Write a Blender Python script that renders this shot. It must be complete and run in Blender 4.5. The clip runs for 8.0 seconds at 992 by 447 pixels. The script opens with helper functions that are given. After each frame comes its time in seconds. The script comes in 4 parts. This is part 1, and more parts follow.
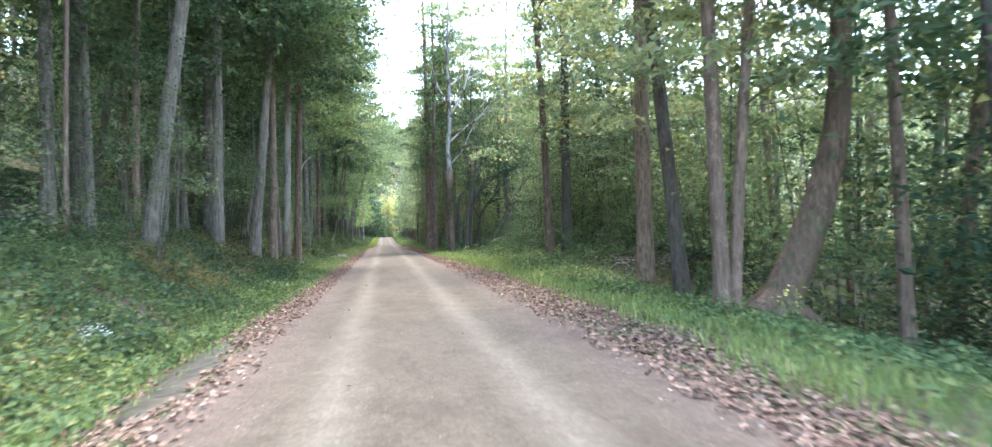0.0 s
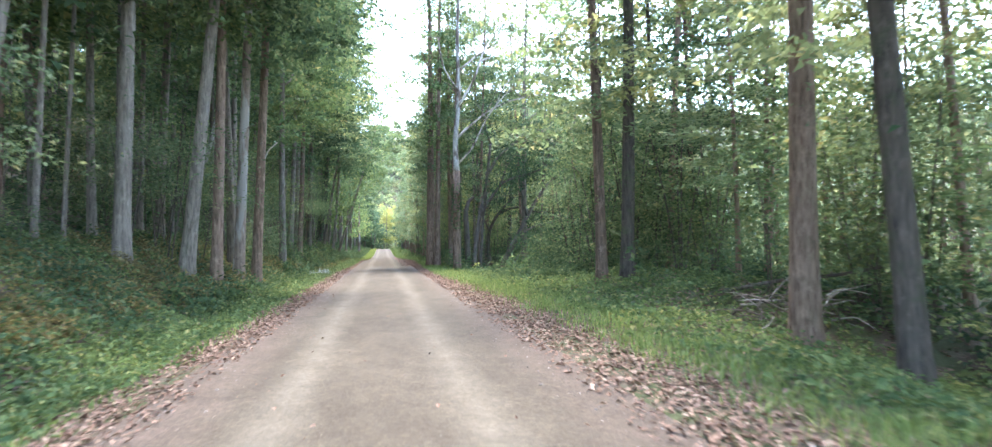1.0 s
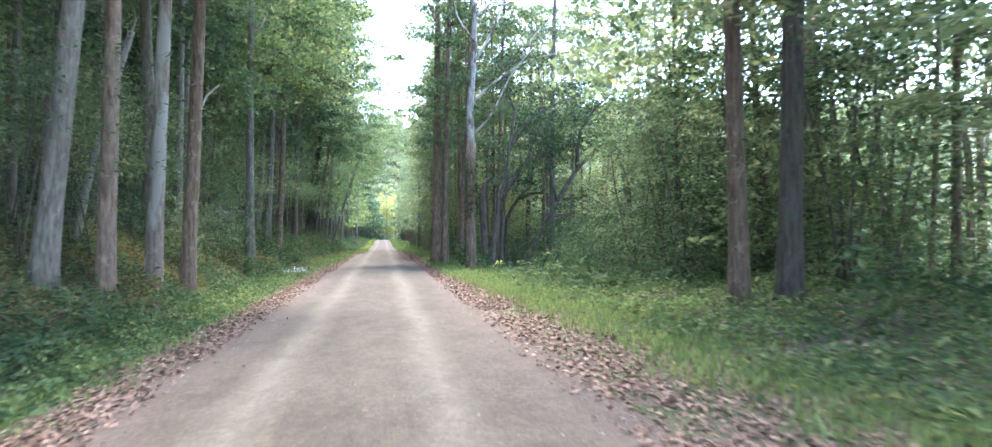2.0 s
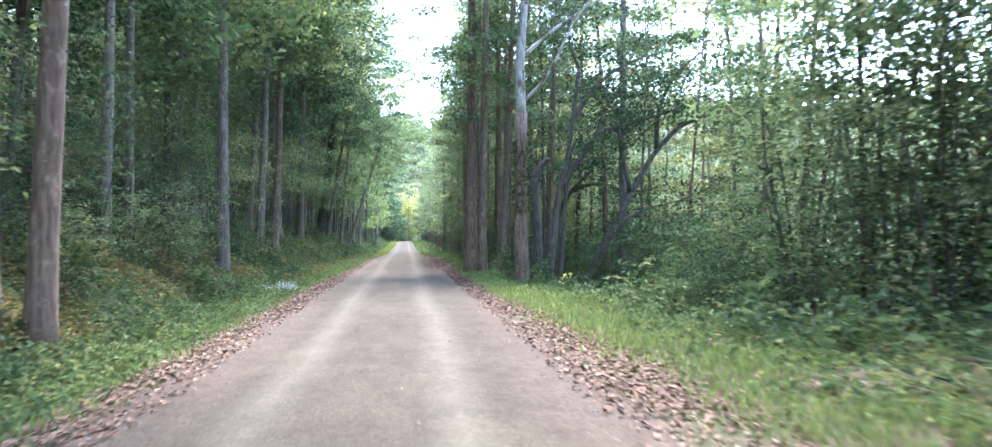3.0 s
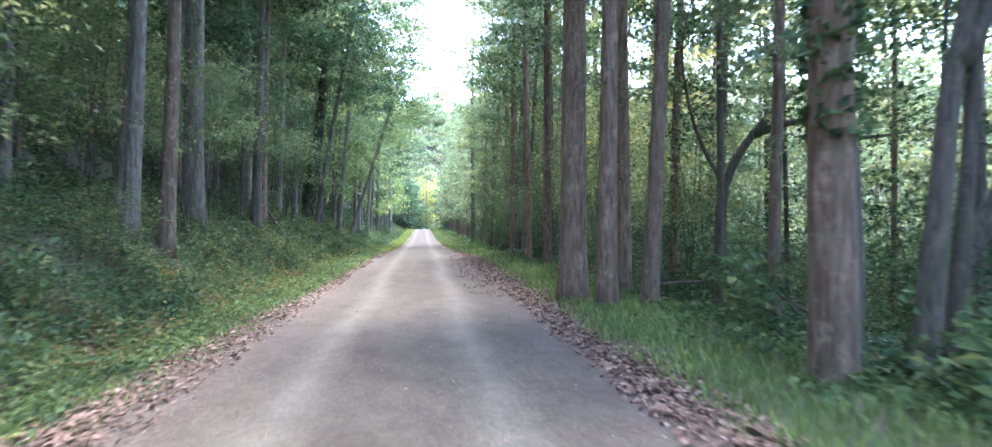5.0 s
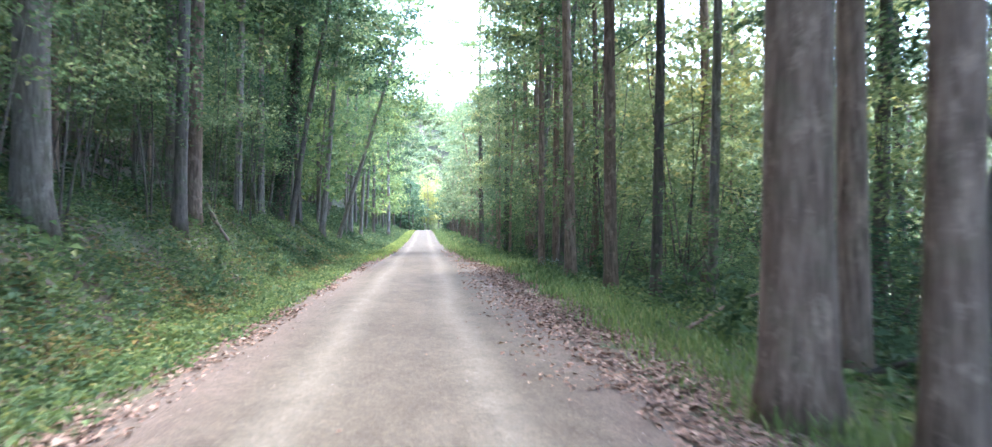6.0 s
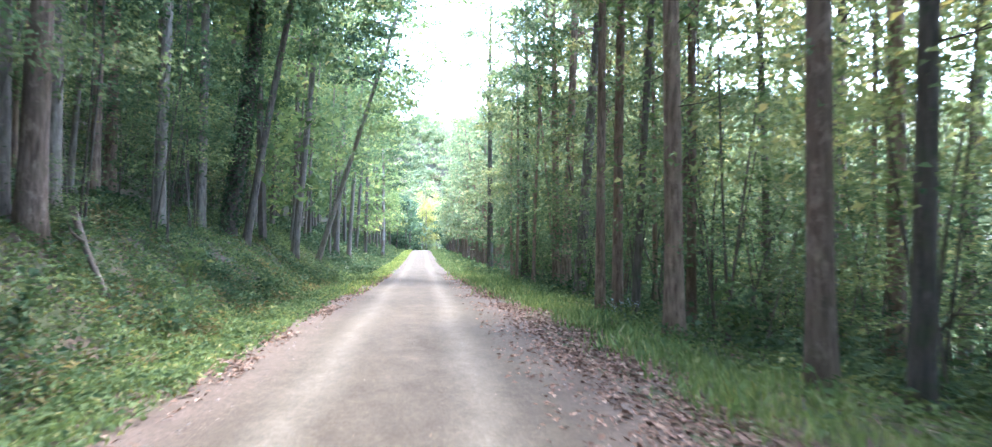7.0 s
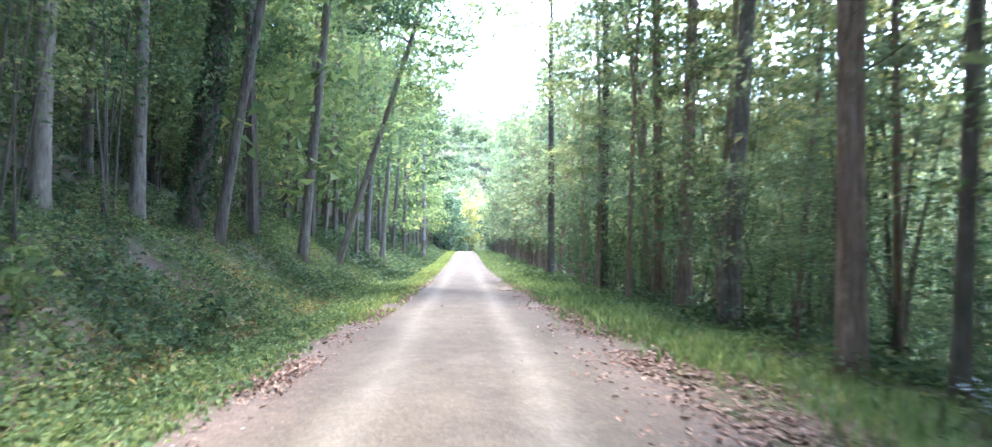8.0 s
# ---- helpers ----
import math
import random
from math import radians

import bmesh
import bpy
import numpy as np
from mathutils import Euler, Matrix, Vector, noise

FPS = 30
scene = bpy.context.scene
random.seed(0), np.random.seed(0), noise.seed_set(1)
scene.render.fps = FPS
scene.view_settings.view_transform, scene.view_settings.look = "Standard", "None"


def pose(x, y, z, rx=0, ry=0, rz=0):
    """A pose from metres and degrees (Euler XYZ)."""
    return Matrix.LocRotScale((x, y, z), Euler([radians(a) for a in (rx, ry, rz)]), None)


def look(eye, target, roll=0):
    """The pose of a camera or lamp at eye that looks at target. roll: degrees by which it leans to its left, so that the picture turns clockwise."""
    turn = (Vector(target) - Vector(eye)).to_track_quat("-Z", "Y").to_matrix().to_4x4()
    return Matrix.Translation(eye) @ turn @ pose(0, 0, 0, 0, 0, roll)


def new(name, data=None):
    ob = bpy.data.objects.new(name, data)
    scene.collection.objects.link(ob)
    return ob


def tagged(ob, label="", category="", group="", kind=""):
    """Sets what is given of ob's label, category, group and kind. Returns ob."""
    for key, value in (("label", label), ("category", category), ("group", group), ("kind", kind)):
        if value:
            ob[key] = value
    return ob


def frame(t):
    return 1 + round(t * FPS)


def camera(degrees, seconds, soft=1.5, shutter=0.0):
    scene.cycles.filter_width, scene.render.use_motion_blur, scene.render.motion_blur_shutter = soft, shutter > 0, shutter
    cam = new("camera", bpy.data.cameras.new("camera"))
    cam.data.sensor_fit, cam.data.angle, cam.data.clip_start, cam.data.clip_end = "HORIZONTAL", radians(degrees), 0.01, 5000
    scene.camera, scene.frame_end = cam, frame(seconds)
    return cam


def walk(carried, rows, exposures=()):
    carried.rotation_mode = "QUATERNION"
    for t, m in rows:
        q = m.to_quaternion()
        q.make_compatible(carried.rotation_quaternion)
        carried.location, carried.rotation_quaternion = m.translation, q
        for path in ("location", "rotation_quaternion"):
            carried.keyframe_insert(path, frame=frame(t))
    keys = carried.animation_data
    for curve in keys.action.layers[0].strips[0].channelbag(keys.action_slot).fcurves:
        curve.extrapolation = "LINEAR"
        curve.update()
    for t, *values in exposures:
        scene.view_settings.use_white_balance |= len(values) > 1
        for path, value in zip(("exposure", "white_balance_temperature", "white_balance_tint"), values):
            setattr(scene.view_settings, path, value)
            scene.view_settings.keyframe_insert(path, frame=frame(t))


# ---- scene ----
cam = camera(63.4, 8.0, soft=1.3, shutter=0.28)
PATH = [
    (0, (-0.53, 0.0, 1.571), (-0.252, 1.98, 1.587), -2.1),
    (0.5, (-0.272, 5.171, 1.586), (0.007, 7.151, 1.625), -1.4),
    (1, (-0.047, 10.344, 1.618), (0.232, 12.324, 1.668), -0.8),
    (1.5, (0.11, 15.52, 1.629), (0.398, 17.499, 1.657), -0.4),
    (3, (0.31, 30.99, 1.685), (0.533, 32.977, 1.717), -0.4),
    (3.5, (0.267, 36.168, 1.682), (0.464, 38.158, 1.709), -0.4),
    (4, (0.198, 41.356, 1.683), (0.388, 43.347, 1.695), -0.2),
    (4.5, (0.13, 46.5, 1.669), (0.314, 48.492, 1.671), -0.1),
    (6, (0.248, 62.142, 1.67), (0.425, 64.134, 1.673), -0.4),
    (6.5, (0.243, 67.432, 1.674), (0.426, 69.423, 1.702), -0.1),
    (7, (0.182, 72.72, 1.682), (0.365, 74.711, 1.736), 0.2),
    (7.5, (0.1, 77.989, 1.659), (0.282, 79.979, 1.724), 0.7),
    (8, (-0.025, 83.293, 1.627), (0.052, 85.291, 1.683), 0.3),
]
EXPOSURE = [(0.0, 4.15, 6250, 10), (1.5, 4.35, 6050, 10), (3.0, 4.4, 5700, 11), (4.5, 4.5, 5600, 13), (6.0, 4.75, 5650, 12), (8.0, 4.9, 5700, 13)]
walk(cam, [(t, look(eye, target, roll)) for t, eye, target, roll in PATH], EXPOSURE)

# ---- world and sun ----
SUN_EL, SUN_AZ = 63.0, 17.0          # degrees; azimuth from +y towards +x
world = bpy.data.worlds.new("world")
scene.world = world
world.use_nodes = True
wn = world.node_tree.nodes
sky = wn.new("ShaderNodeTexSky")
sky.sky_type = "NISHITA"
sky.sun_disc = False
sky.sun_elevation, sky.sun_rotation = radians(SUN_EL), radians(SUN_AZ)
sky.air_density, sky.dust_density, sky.ozone_density = 1.0, 1.0, 1.5
wn["Background"].inputs["Strength"].default_value = 0.15
world.node_tree.links.new(sky.outputs[0], wn["Background"].inputs["Color"])
sun = new("sun", bpy.data.lights.new("sun", "SUN"))
sun.data.energy, sun.data.angle, sun.data.color = 0.85, radians(16), (1.0, 0.95, 0.88)
_el, _az = radians(SUN_EL), radians(SUN_AZ)
sun.matrix_world = look((60 * math.sin(_az), 60 * math.cos(_az), 60 * math.tan(_el)), (0, 0, 0))


# ---- helpers of the place ----
def sm(a, b, x):
    t = np.clip((np.asarray(x, float) - a) / (b - a), 0, 1)
    return t * t * (3 - 2 * t)


def wave(x, y, s, seed=0.0):
    """A cheap smooth noise, about -1 to 1, at the size s in metres."""
    u, v = np.asarray(x, float) / s + seed, np.asarray(y, float) / s - 1.7 * seed
    return (np.sin(u * 1.7 + 1.3 * np.sin(v * 1.1)) + np.sin(v * 1.9 + 1.1 * np.sin(u * 0.9 + 2.0)) + 0.6 * np.sin(u * 3.7 + v * 2.9)) / 2.6


def road_z(y):
    y = np.asarray(y, float)
    z = -0.25 * sm(95, 130, y) + 0.75 * sm(150, 236, y)
    return z - 0.012 * np.clip(y - 245, 0, 400) - 4e-5 * np.clip(y - 245, 0, 400) ** 2


def ground_z(x, y):
    """The height of the bare ground: road, leafy shoulders, the bank on one side and the hollow on the other."""
    x, y = np.asarray(x, float), np.asarray(y, float)
    u = -x
    bank = np.interp(u, [0, 2.6, 3.2, 4.0, 4.8, 5.5, 6.2, 7, 8, 10, 15, 30, 80, 500], [0, -0.02, -0.12, -0.28, -0.08, 0.3, 0.65, 1.15, 1.5, 2.2, 4.0, 10, 30, 40])
    bank = np.where(bank > 0, bank * (1 + 0.5 * sm(58, 80, y)), bank)
    hump = sm(20, 29, y) * (1 - sm(38, 48, y))
    low = np.interp(x, [0, 3.2, 5, 6.5, 9, 14, 30, 60, 140, 500], [0, 0, -0.05, -0.35, -1.2, -2.6, -3.0, -1.0, 22, 30])
    high = np.interp(x, [0, 3.2, 5, 7, 9, 14, 30, 60, 140, 500], [0, 0, 0.12, 0.4, 0.5, 0.1, -1.0, 0.0, 22, 30])
    z = np.where(x < 0, bank, low * (1 - hump) + high * hump)
    off = sm(2.9, 6.0, np.abs(x))
    z = z + off * (0.10 * wave(x, y, 2.3, 0.4) + 0.05 * wave(x, y, 0.8, 2.0)) + 0.012 * wave(x, y, 1.6, 5.0) * (1 - off)
    z = z + 0.03 * np.exp(-(x / 1.6) ** 2)
    hill = 106 * sm(380, 760, y) + 6 * wave(x, y, 60, 3.0) * sm(300, 420, y)
    return z + np.where(y > 300, np.maximum(road_z(y), -9), road_z(y)) + hill


def green_edge(x, y):
    """How far from the middle of the road the green begins, on the side of x."""
    right = np.interp(y, [0, 5, 8, 12, 20, 30, 37, 43, 48, 54, 64, 70, 75, 82, 91, 98, 110, 140], [2.8, 2.85, 3.2, 3.6, 3.65, 3.6, 3.35, 3.25, 3.05, 2.5, 2.5, 2.95, 3.0, 3.2, 3.4, 2.6, 2.4, 2.1])
    left = np.interp(y, [0, 15, 22, 27, 35, 45, 60, 70, 80, 90, 100, 140], [3.4, 3.15, 3.05, 2.65, 2.9, 2.95, 3.1, 2.95, 2.55, 2.3, 2.05, 1.8])
    return np.where(np.asarray(x) < 0, left, right)


def gz(x, y):
    return float(ground_z(x, y))


def mesh_of(name, verts, faces, mats, smooth=False):
    me = bpy.data.meshes.new(name)
    me.from_pydata([tuple(v) for v in verts] if not isinstance(verts, np.ndarray) else verts.tolist(), [],
                   faces if isinstance(faces, list) else faces.tolist())
    for m in mats if isinstance(mats, (list, tuple)) else [mats]:
        me.materials.append(m)
    if smooth:
        me.polygons.foreach_set("use_smooth", np.ones(len(me.polygons), bool))
    me.update()
    return me


def part(name, me, parent, label="", at=None):
    """One mesh under a thing or a part."""
    ob = new(name, me)
    ob.parent = parent
    if at is not None:
        ob.matrix_basis = at
    if label:
        ob["label"] = label
    return ob


def thing(name, m, label, category, group="", kind=""):
    ob = new(name)
    ob.empty_display_size = 0.2
    ob.matrix_basis = m
    return tagged(ob, label, category, group, kind)


def tube(points, radii, sides=10, rough=0.0, seed=0, cap=True):
    """Vertices and faces of a bent, tapered, slightly uneven round stem."""
    rng = np.random.default_rng(seed)
    pts = [Vector(p) for p in points]
    verts, faces = [], []
    side = Vector((1, 0, 0))
    ridges = rng.uniform(-1, 1, sides)
    for i, p in enumerate(pts):
        ahead = (pts[min(i + 1, len(pts) - 1)] - pts[max(i - 1, 0)]).normalized()
        side = (side - ahead * side.dot(ahead)).normalized()
        up = ahead.cross(side)
        for k in range(sides):
            a = 2 * math.pi * k / sides
            r = radii[i] * (1 + rough * (0.6 * ridges[k] + 0.4 * rng.uniform(-1, 1)))
            verts.append(tuple(p + (side * math.cos(a) + up * math.sin(a)) * r))
    n = len(pts)
    for i in range(n - 1):
        for k in range(sides):
            a, b = i * sides + k, i * sides + (k + 1) % sides
            faces.append((a, b, b + sides, a + sides))
    if cap:
        faces.append(tuple(range(sides - 1, -1, -1)))
        faces.append(tuple((n - 1) * sides + k for k in range(sides)))
    return verts, faces


def leaf_quads(centres, size, rng, up=0.5, narrow=0.55, fold=0.18, spread=0.35):
    """A folded, pointed leaf at each centre: vertices and faces."""
    n = len(centres)
    nor = rng.normal(0, 1, (n, 3))
    nor[:, 2] = np.abs(nor[:, 2]) + up * 2
    nor /= np.linalg.norm(nor, axis=1)[:, None]
    d = rng.normal(0, 1, (n, 3))
    d -= nor * (d * nor).sum(1)[:, None]
    d /= np.linalg.norm(d, axis=1)[:, None] + 1e-9
    s = np.cross(nor, d)
    L = (size * rng.uniform(1 - spread, 1 + spread, n))[:, None]
    v = np.stack([centres - d * L * 0.5, centres + s * L * narrow * 0.5 + nor * L * fold + d * L * 0.05,
                  centres + d * L * 0.5 - nor * L * 0.08, centres - s * L * narrow * 0.5 + nor * L * fold + d * L * 0.05], 1)
    return v.reshape(-1, 3), np.arange(4 * n).reshape(-1, 4)


def leaf_tris(centres, size, rng, up=0.35, spread=0.4):
    """A small three-cornered leaf at each centre, for crowns that stay some way off."""
    n = len(centres)
    nor = rng.normal(0, 1, (n, 3))
    nor[:, 2] = np.abs(nor[:, 2]) + up * 2
    nor /= np.linalg.norm(nor, axis=1)[:, None]
    d = rng.normal(0, 1, (n, 3))
    d -= nor * (d * nor).sum(1)[:, None]
    d /= np.linalg.norm(d, axis=1)[:, None] + 1e-9
    s = np.cross(nor, d)
    L = (size * rng.uniform(1 - spread, 1 + spread, n))[:, None]
    k = rng.uniform(-0.3, 0.3, n)[:, None]
    v = np.stack([centres - d * L * 0.5 + s * L * 0.36, centres - d * L * (0.5 + k * 0.4) - s * L * 0.36, centres + d * L * 0.6 + s * L * k], 1)
    return v.reshape(-1, 3), np.arange(3 * n).reshape(-1, 3)


# ---- materials ----
class Mat:
    """A node material with short names for its nodes."""

    def __init__(self, name, rough=0.9, spec=0.2):
        self.m = bpy.data.materials.new(name)
        self.m.use_nodes = True
        self.t = self.m.node_tree
        self.b = self.t.nodes["Principled BSDF"]
        self.b.inputs["Roughness"].default_value = rough
        self.b.inputs["Specular IOR Level"].default_value = spec

    def n(self, kind, **values):
        node = self.t.nodes.new("ShaderNode" + kind)
        for key, value in values.items():
            node.inputs[key.replace("_", " ")].default_value = value
        return node

    def to(self, out, into):
        self.t.links.new(out, into)

    def coords(self, scale=(1, 1, 1), world=True):
        src = self.n("NewGeometry").outputs["Position"] if world else self.n("TexCoord").outputs["Object"]
        mp = self.n("Mapping")
        mp.inputs["Scale"].default_value = scale
        self.to(src, mp.inputs["Vector"])
        return mp.outputs[0]

    def noise(self, scale, detail=4.0, rough=0.6, vec=None):
        node = self.n("TexNoise", Scale=scale, Detail=detail, Roughness=rough)
        if vec is not None:
            self.to(vec, node.inputs["Vector"])
        return node.outputs["Fac"]

    def ramp(self, fac, stops):
        node = self.n("ValToRGB")
        e = node.color_ramp.elements
        while len(e) < len(stops):
            e.new(0.5)
        for el, (p, c) in zip(e, stops):
            el.position, el.color = p, (*c, 1)
        self.to(fac, node.inputs["Fac"])
        return node.outputs["Color"]

    def mix(self, fac, a, b, mode="MIX"):
        node = self.n("Mix")
        node.data_type, node.blend_type = "RGBA", mode
        for v, i in ((fac, 0), (a, 6), (b, 7)):
            if isinstance(v, (int, float)):
                node.inputs[i].default_value = v
            elif isinstance(v, tuple):
                node.inputs[i].default_value = (*v, 1)
            else:
                self.to(v, node.inputs[i])
        return node.outputs[2]

    def math(self, op, a, b=0.0, clamp=False):
        node = self.n("Math")
        node.operation, node.use_clamp = op, clamp
        for i, v in enumerate((a, b)):
            if isinstance(v, (int, float)):
                node.inputs[i].default_value = v
            else:
                self.to(v, node.inputs[i])
        return node.outputs[0]

    def base(self, colour):
        self.to(colour, self.b.inputs["Base Color"])

    def bump(self, height, strength=0.5, distance=0.02):
        node = self.n("Bump", Strength=strength, Distance=distance)
        self.to(height, node.inputs["Height"])
        self.to(node.outputs[0], self.b.inputs["Normal"])


def bark(name, dark, light, moss=0.0, patch=None):
    k = Mat(name, 0.92, 0.15)
    v = k.coords((1, 1, 0.16), False)
    furrow = k.noise(14.0, 5, 0.65, v)
    big = k.noise(1.3, 3, 0.6, k.coords((1, 1, 0.5)))
    col = k.ramp(furrow, [(0.3, dark), (0.62, light)])
    col = k.mix(k.math("MULTIPLY", k.ramp(big, [(0.4, (0, 0, 0)), (0.7, (1, 1, 1))]), 0.45), col, tuple(0.55 * c for c in light), "MIX")
    rnd = k.n("ObjectInfo").outputs["Random"]
    col = k.mix(1.0, col, k.ramp(rnd, [(0.0, (0.75, 0.74, 0.72)), (1.0, (1.25, 1.22, 1.2))]), "MULTIPLY")
    lichen = k.ramp(k.noise(5.0, 4, 0.75, k.coords((1, 1, 0.7))), [(0.54, (0, 0, 0)), (0.66, (1, 1, 1))])
    col = k.mix(k.math("MULTIPLY", lichen, 0.4), col, tuple(min(0.6, 1.7 * c) for c in light))
    if patch:
        col = k.mix(k.ramp(k.noise(2.2, 3, 0.5, k.coords((1, 1, 0.35))), [(0.5, (0, 0, 0)), (0.56, (1, 1, 1))]), col, patch)
    if moss:
        green = k.ramp(k.noise(3.0, 4, 0.7, k.coords()), [(0.5, (0, 0, 0)), (0.68, (1, 1, 1))])
        col = k.mix(k.math("MULTIPLY", green, moss), col, (0.06, 0.085, 0.03))
    k.base(col)
    k.bump(furrow, 0.8, 0.03)
    return k.m


BARK = bark("bark_grey", (0.058, 0.045, 0.034), (0.215, 0.175, 0.136), 0.3)
BARK_BROWN = bark("bark_brown", (0.068, 0.042, 0.029), (0.25, 0.168, 0.118), 0.2)
BARK_MOSSY = bark("bark_mossy", (0.055, 0.036, 0.026), (0.19, 0.122, 0.08), 0.75)
BARK_DARK = bark("bark_dark", (0.032, 0.026, 0.021), (0.125, 0.099, 0.077), 0.45)
BARK_PALE = bark("bark_pale", (0.17, 0.145, 0.115), (0.4, 0.35, 0.285), 0.0, (0.13, 0.095, 0.07))
BARK_PEELED = bark("bark_peeled", (0.1, 0.07, 0.052), (0.22, 0.165, 0.124), 0.0, (0.27, 0.232, 0.188))
DEADWOOD = bark("dead_wood", (0.1, 0.085, 0.07), (0.31, 0.275, 0.235), 0.2)


def leaf_mat(name, low, high, odd=None, thin=0.35):
    k = Mat(name, 0.75, 0.1)
    isl = k.n("NewGeometry").outputs["Random Per Island"]
    col = k.ramp(isl, [(0.0, low), (0.85, high), (1.0, odd or high)])
    rnd = k.n("ObjectInfo").outputs["Random"]
    col = k.mix(1.0, col, k.ramp(rnd, [(0.0, (0.8, 0.82, 0.8)), (0.5, (1, 1, 1)), (1.0, (1.3, 1.2, 0.95))]), "MULTIPLY")
    big = k.noise(0.35, 2, 0.5, k.coords())
    col = k.mix(1.0, col, k.ramp(big, [(0.3, (0.75, 0.8, 0.8)), (0.7, (1.25, 1.2, 1.1))]), "MULTIPLY")
    k.base(col)
    tr = k.n("BsdfTranslucent")
    k.to(k.mix(1.0, col, (1.32, 1.32, 1.08), "MULTIPLY"), tr.inputs["Color"])
    mx = k.n("MixShader", Fac=thin)
    k.to(k.b.outputs[0], mx.inputs[1])
    k.to(tr.outputs[0], mx.inputs[2])
    k.to(mx.outputs[0], k.t.nodes["Material Output"].inputs["Surface"])
    return k.m


LEAF = leaf_mat("leaf_green", (0.05, 0.083, 0.044), (0.12, 0.164, 0.084), (0.21, 0.21, 0.1), 0.44)
# deep green leaf, darkened further to hold the hollow's shade in its colour
LEAF_DEEP_SHADE = leaf_mat("leaf_deep_shade", (0.03, 0.053, 0.031), (0.07, 0.106, 0.058), (0.13, 0.155, 0.08), 0.4)
LEAF_YELLOW = leaf_mat("leaf_yellow_green", (0.085, 0.115, 0.062), (0.18, 0.21, 0.115), (0.28, 0.24, 0.125), 0.45)
HERB = leaf_mat("herb_leaf", (0.04, 0.068, 0.034), (0.104, 0.142, 0.068), (0.19, 0.19, 0.095), 0.3)
WITHERED = leaf_mat("withered_leaf", (0.095, 0.074, 0.036), (0.19, 0.155, 0.068), (0.29, 0.21, 0.1), 0.3)
GRASS = leaf_mat("grass_blade", (0.072, 0.108, 0.04), (0.16, 0.208, 0.078), (0.26, 0.25, 0.12), 0.32)
# sunny leaf: the brightness of sunlit foliage is put into its colour
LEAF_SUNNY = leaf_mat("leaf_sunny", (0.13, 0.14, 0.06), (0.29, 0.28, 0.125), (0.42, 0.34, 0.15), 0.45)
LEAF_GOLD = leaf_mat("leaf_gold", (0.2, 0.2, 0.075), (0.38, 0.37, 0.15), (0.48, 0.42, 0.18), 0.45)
# pale leaf: distant haze and sunlight are put into its colour
LEAF_PALE_LIT = leaf_mat("leaf_pale_lit", (0.105, 0.135, 0.08), (0.2, 0.235, 0.135), (0.29, 0.275, 0.15), 0.45)


def litter_mat():
    k = Mat("dry_leaf", 0.8, 0.25)
    isl = k.n("NewGeometry").outputs["Random Per Island"]
    k.base(k.ramp(isl, [(0.0, (0.07, 0.038, 0.024)), (0.4, (0.15, 0.085, 0.055)), (0.85, (0.235, 0.142, 0.095)), (1.0, (0.31, 0.215, 0.15))]))
    return k.m


LITTER = litter_mat()


def gravel_mat():
    k = Mat("gravel_road", 0.95, 0.15)
    pos = k.coords()
    sep = k.n("SeparateXYZ")
    k.to(pos, sep.inputs[0])
    wob = k.math("MULTIPLY", k.math("SUBTRACT", k.noise(0.12, 2, 0.5, pos), 0.5), 0.5)
    x = k.math("ADD", sep.outputs[0], wob)
    grit = k.noise(38.0, 4, 0.75, pos)
    patch = k.noise(0.9, 4, 0.6, k.coords((1, 0.35, 1)))
    col = k.ramp(grit, [(0.3, (0.049, 0.039, 0.027)), (0.5, (0.069, 0.056, 0.039)), (0.72, (0.095, 0.079, 0.057))])
    col = k.mix(k.ramp(patch, [(0.35, (0, 0, 0)), (0.7, (1, 1, 1))]), k.mix(1.0, col, (0.8, 0.77, 0.74), "MULTIPLY"), k.mix(1.0, col, (1.12, 1.1, 1.08), "MULTIPLY"))
    # packed, paler wheel tracks
    off = k.math("ABSOLUTE", k.math("SUBTRACT", k.math("ABSOLUTE", k.math("ADD", x, 0.12)), 0.95))
    track = k.math("SUBTRACT", 1.0, k.math("MULTIPLY", off, 2.5), True)
    col = k.mix(k.math("MULTIPLY", track, 0.62), col, (0.125, 0.106, 0.078))
    rag = k.math("MULTIPLY", k.math("SUBTRACT", k.noise(2.6, 5, 0.65, pos), 0.5), 1.3)
    far = k.math("MULTIPLY", k.math("SUBTRACT", k.math("ADD", k.math("ABSOLUTE", x), rag), 1.45), 1.15, True)
    col = k.mix(k.math("MULTIPLY", far, 0.8), col, k.ramp(grit, [(0.35, (0.05, 0.036, 0.027)), (0.65, (0.14, 0.1, 0.076))]))
    stones = k.n("TexVoronoi", Scale=26.0)
    k.to(pos, stones.inputs["Vector"])
    tone = k.n("SeparateXYZ")
    k.to(stones.outputs["Color"], tone.inputs[0])
    col = k.mix(1.0, col, k.ramp(tone.outputs[0], [(0.0, (0.82, 0.81, 0.8)), (0.75, (1, 1, 1)), (1.0, (1.22, 1.21, 1.2))]), "MULTIPLY")
    blotch = k.noise(2.4, 5, 0.7, k.coords((1, 0.5, 1)))
    col = k.mix(1.0, col, k.ramp(blotch, [(0.35, (0.84, 0.82, 0.8)), (0.65, (1.1, 1.1, 1.1))]), "MULTIPLY")
    k.base(col)
    k.bump(k.math("ADD", grit, k.math("MULTIPLY", stones.outputs["Distance"], 0.8)), 0.4, 0.015)
    return k.m


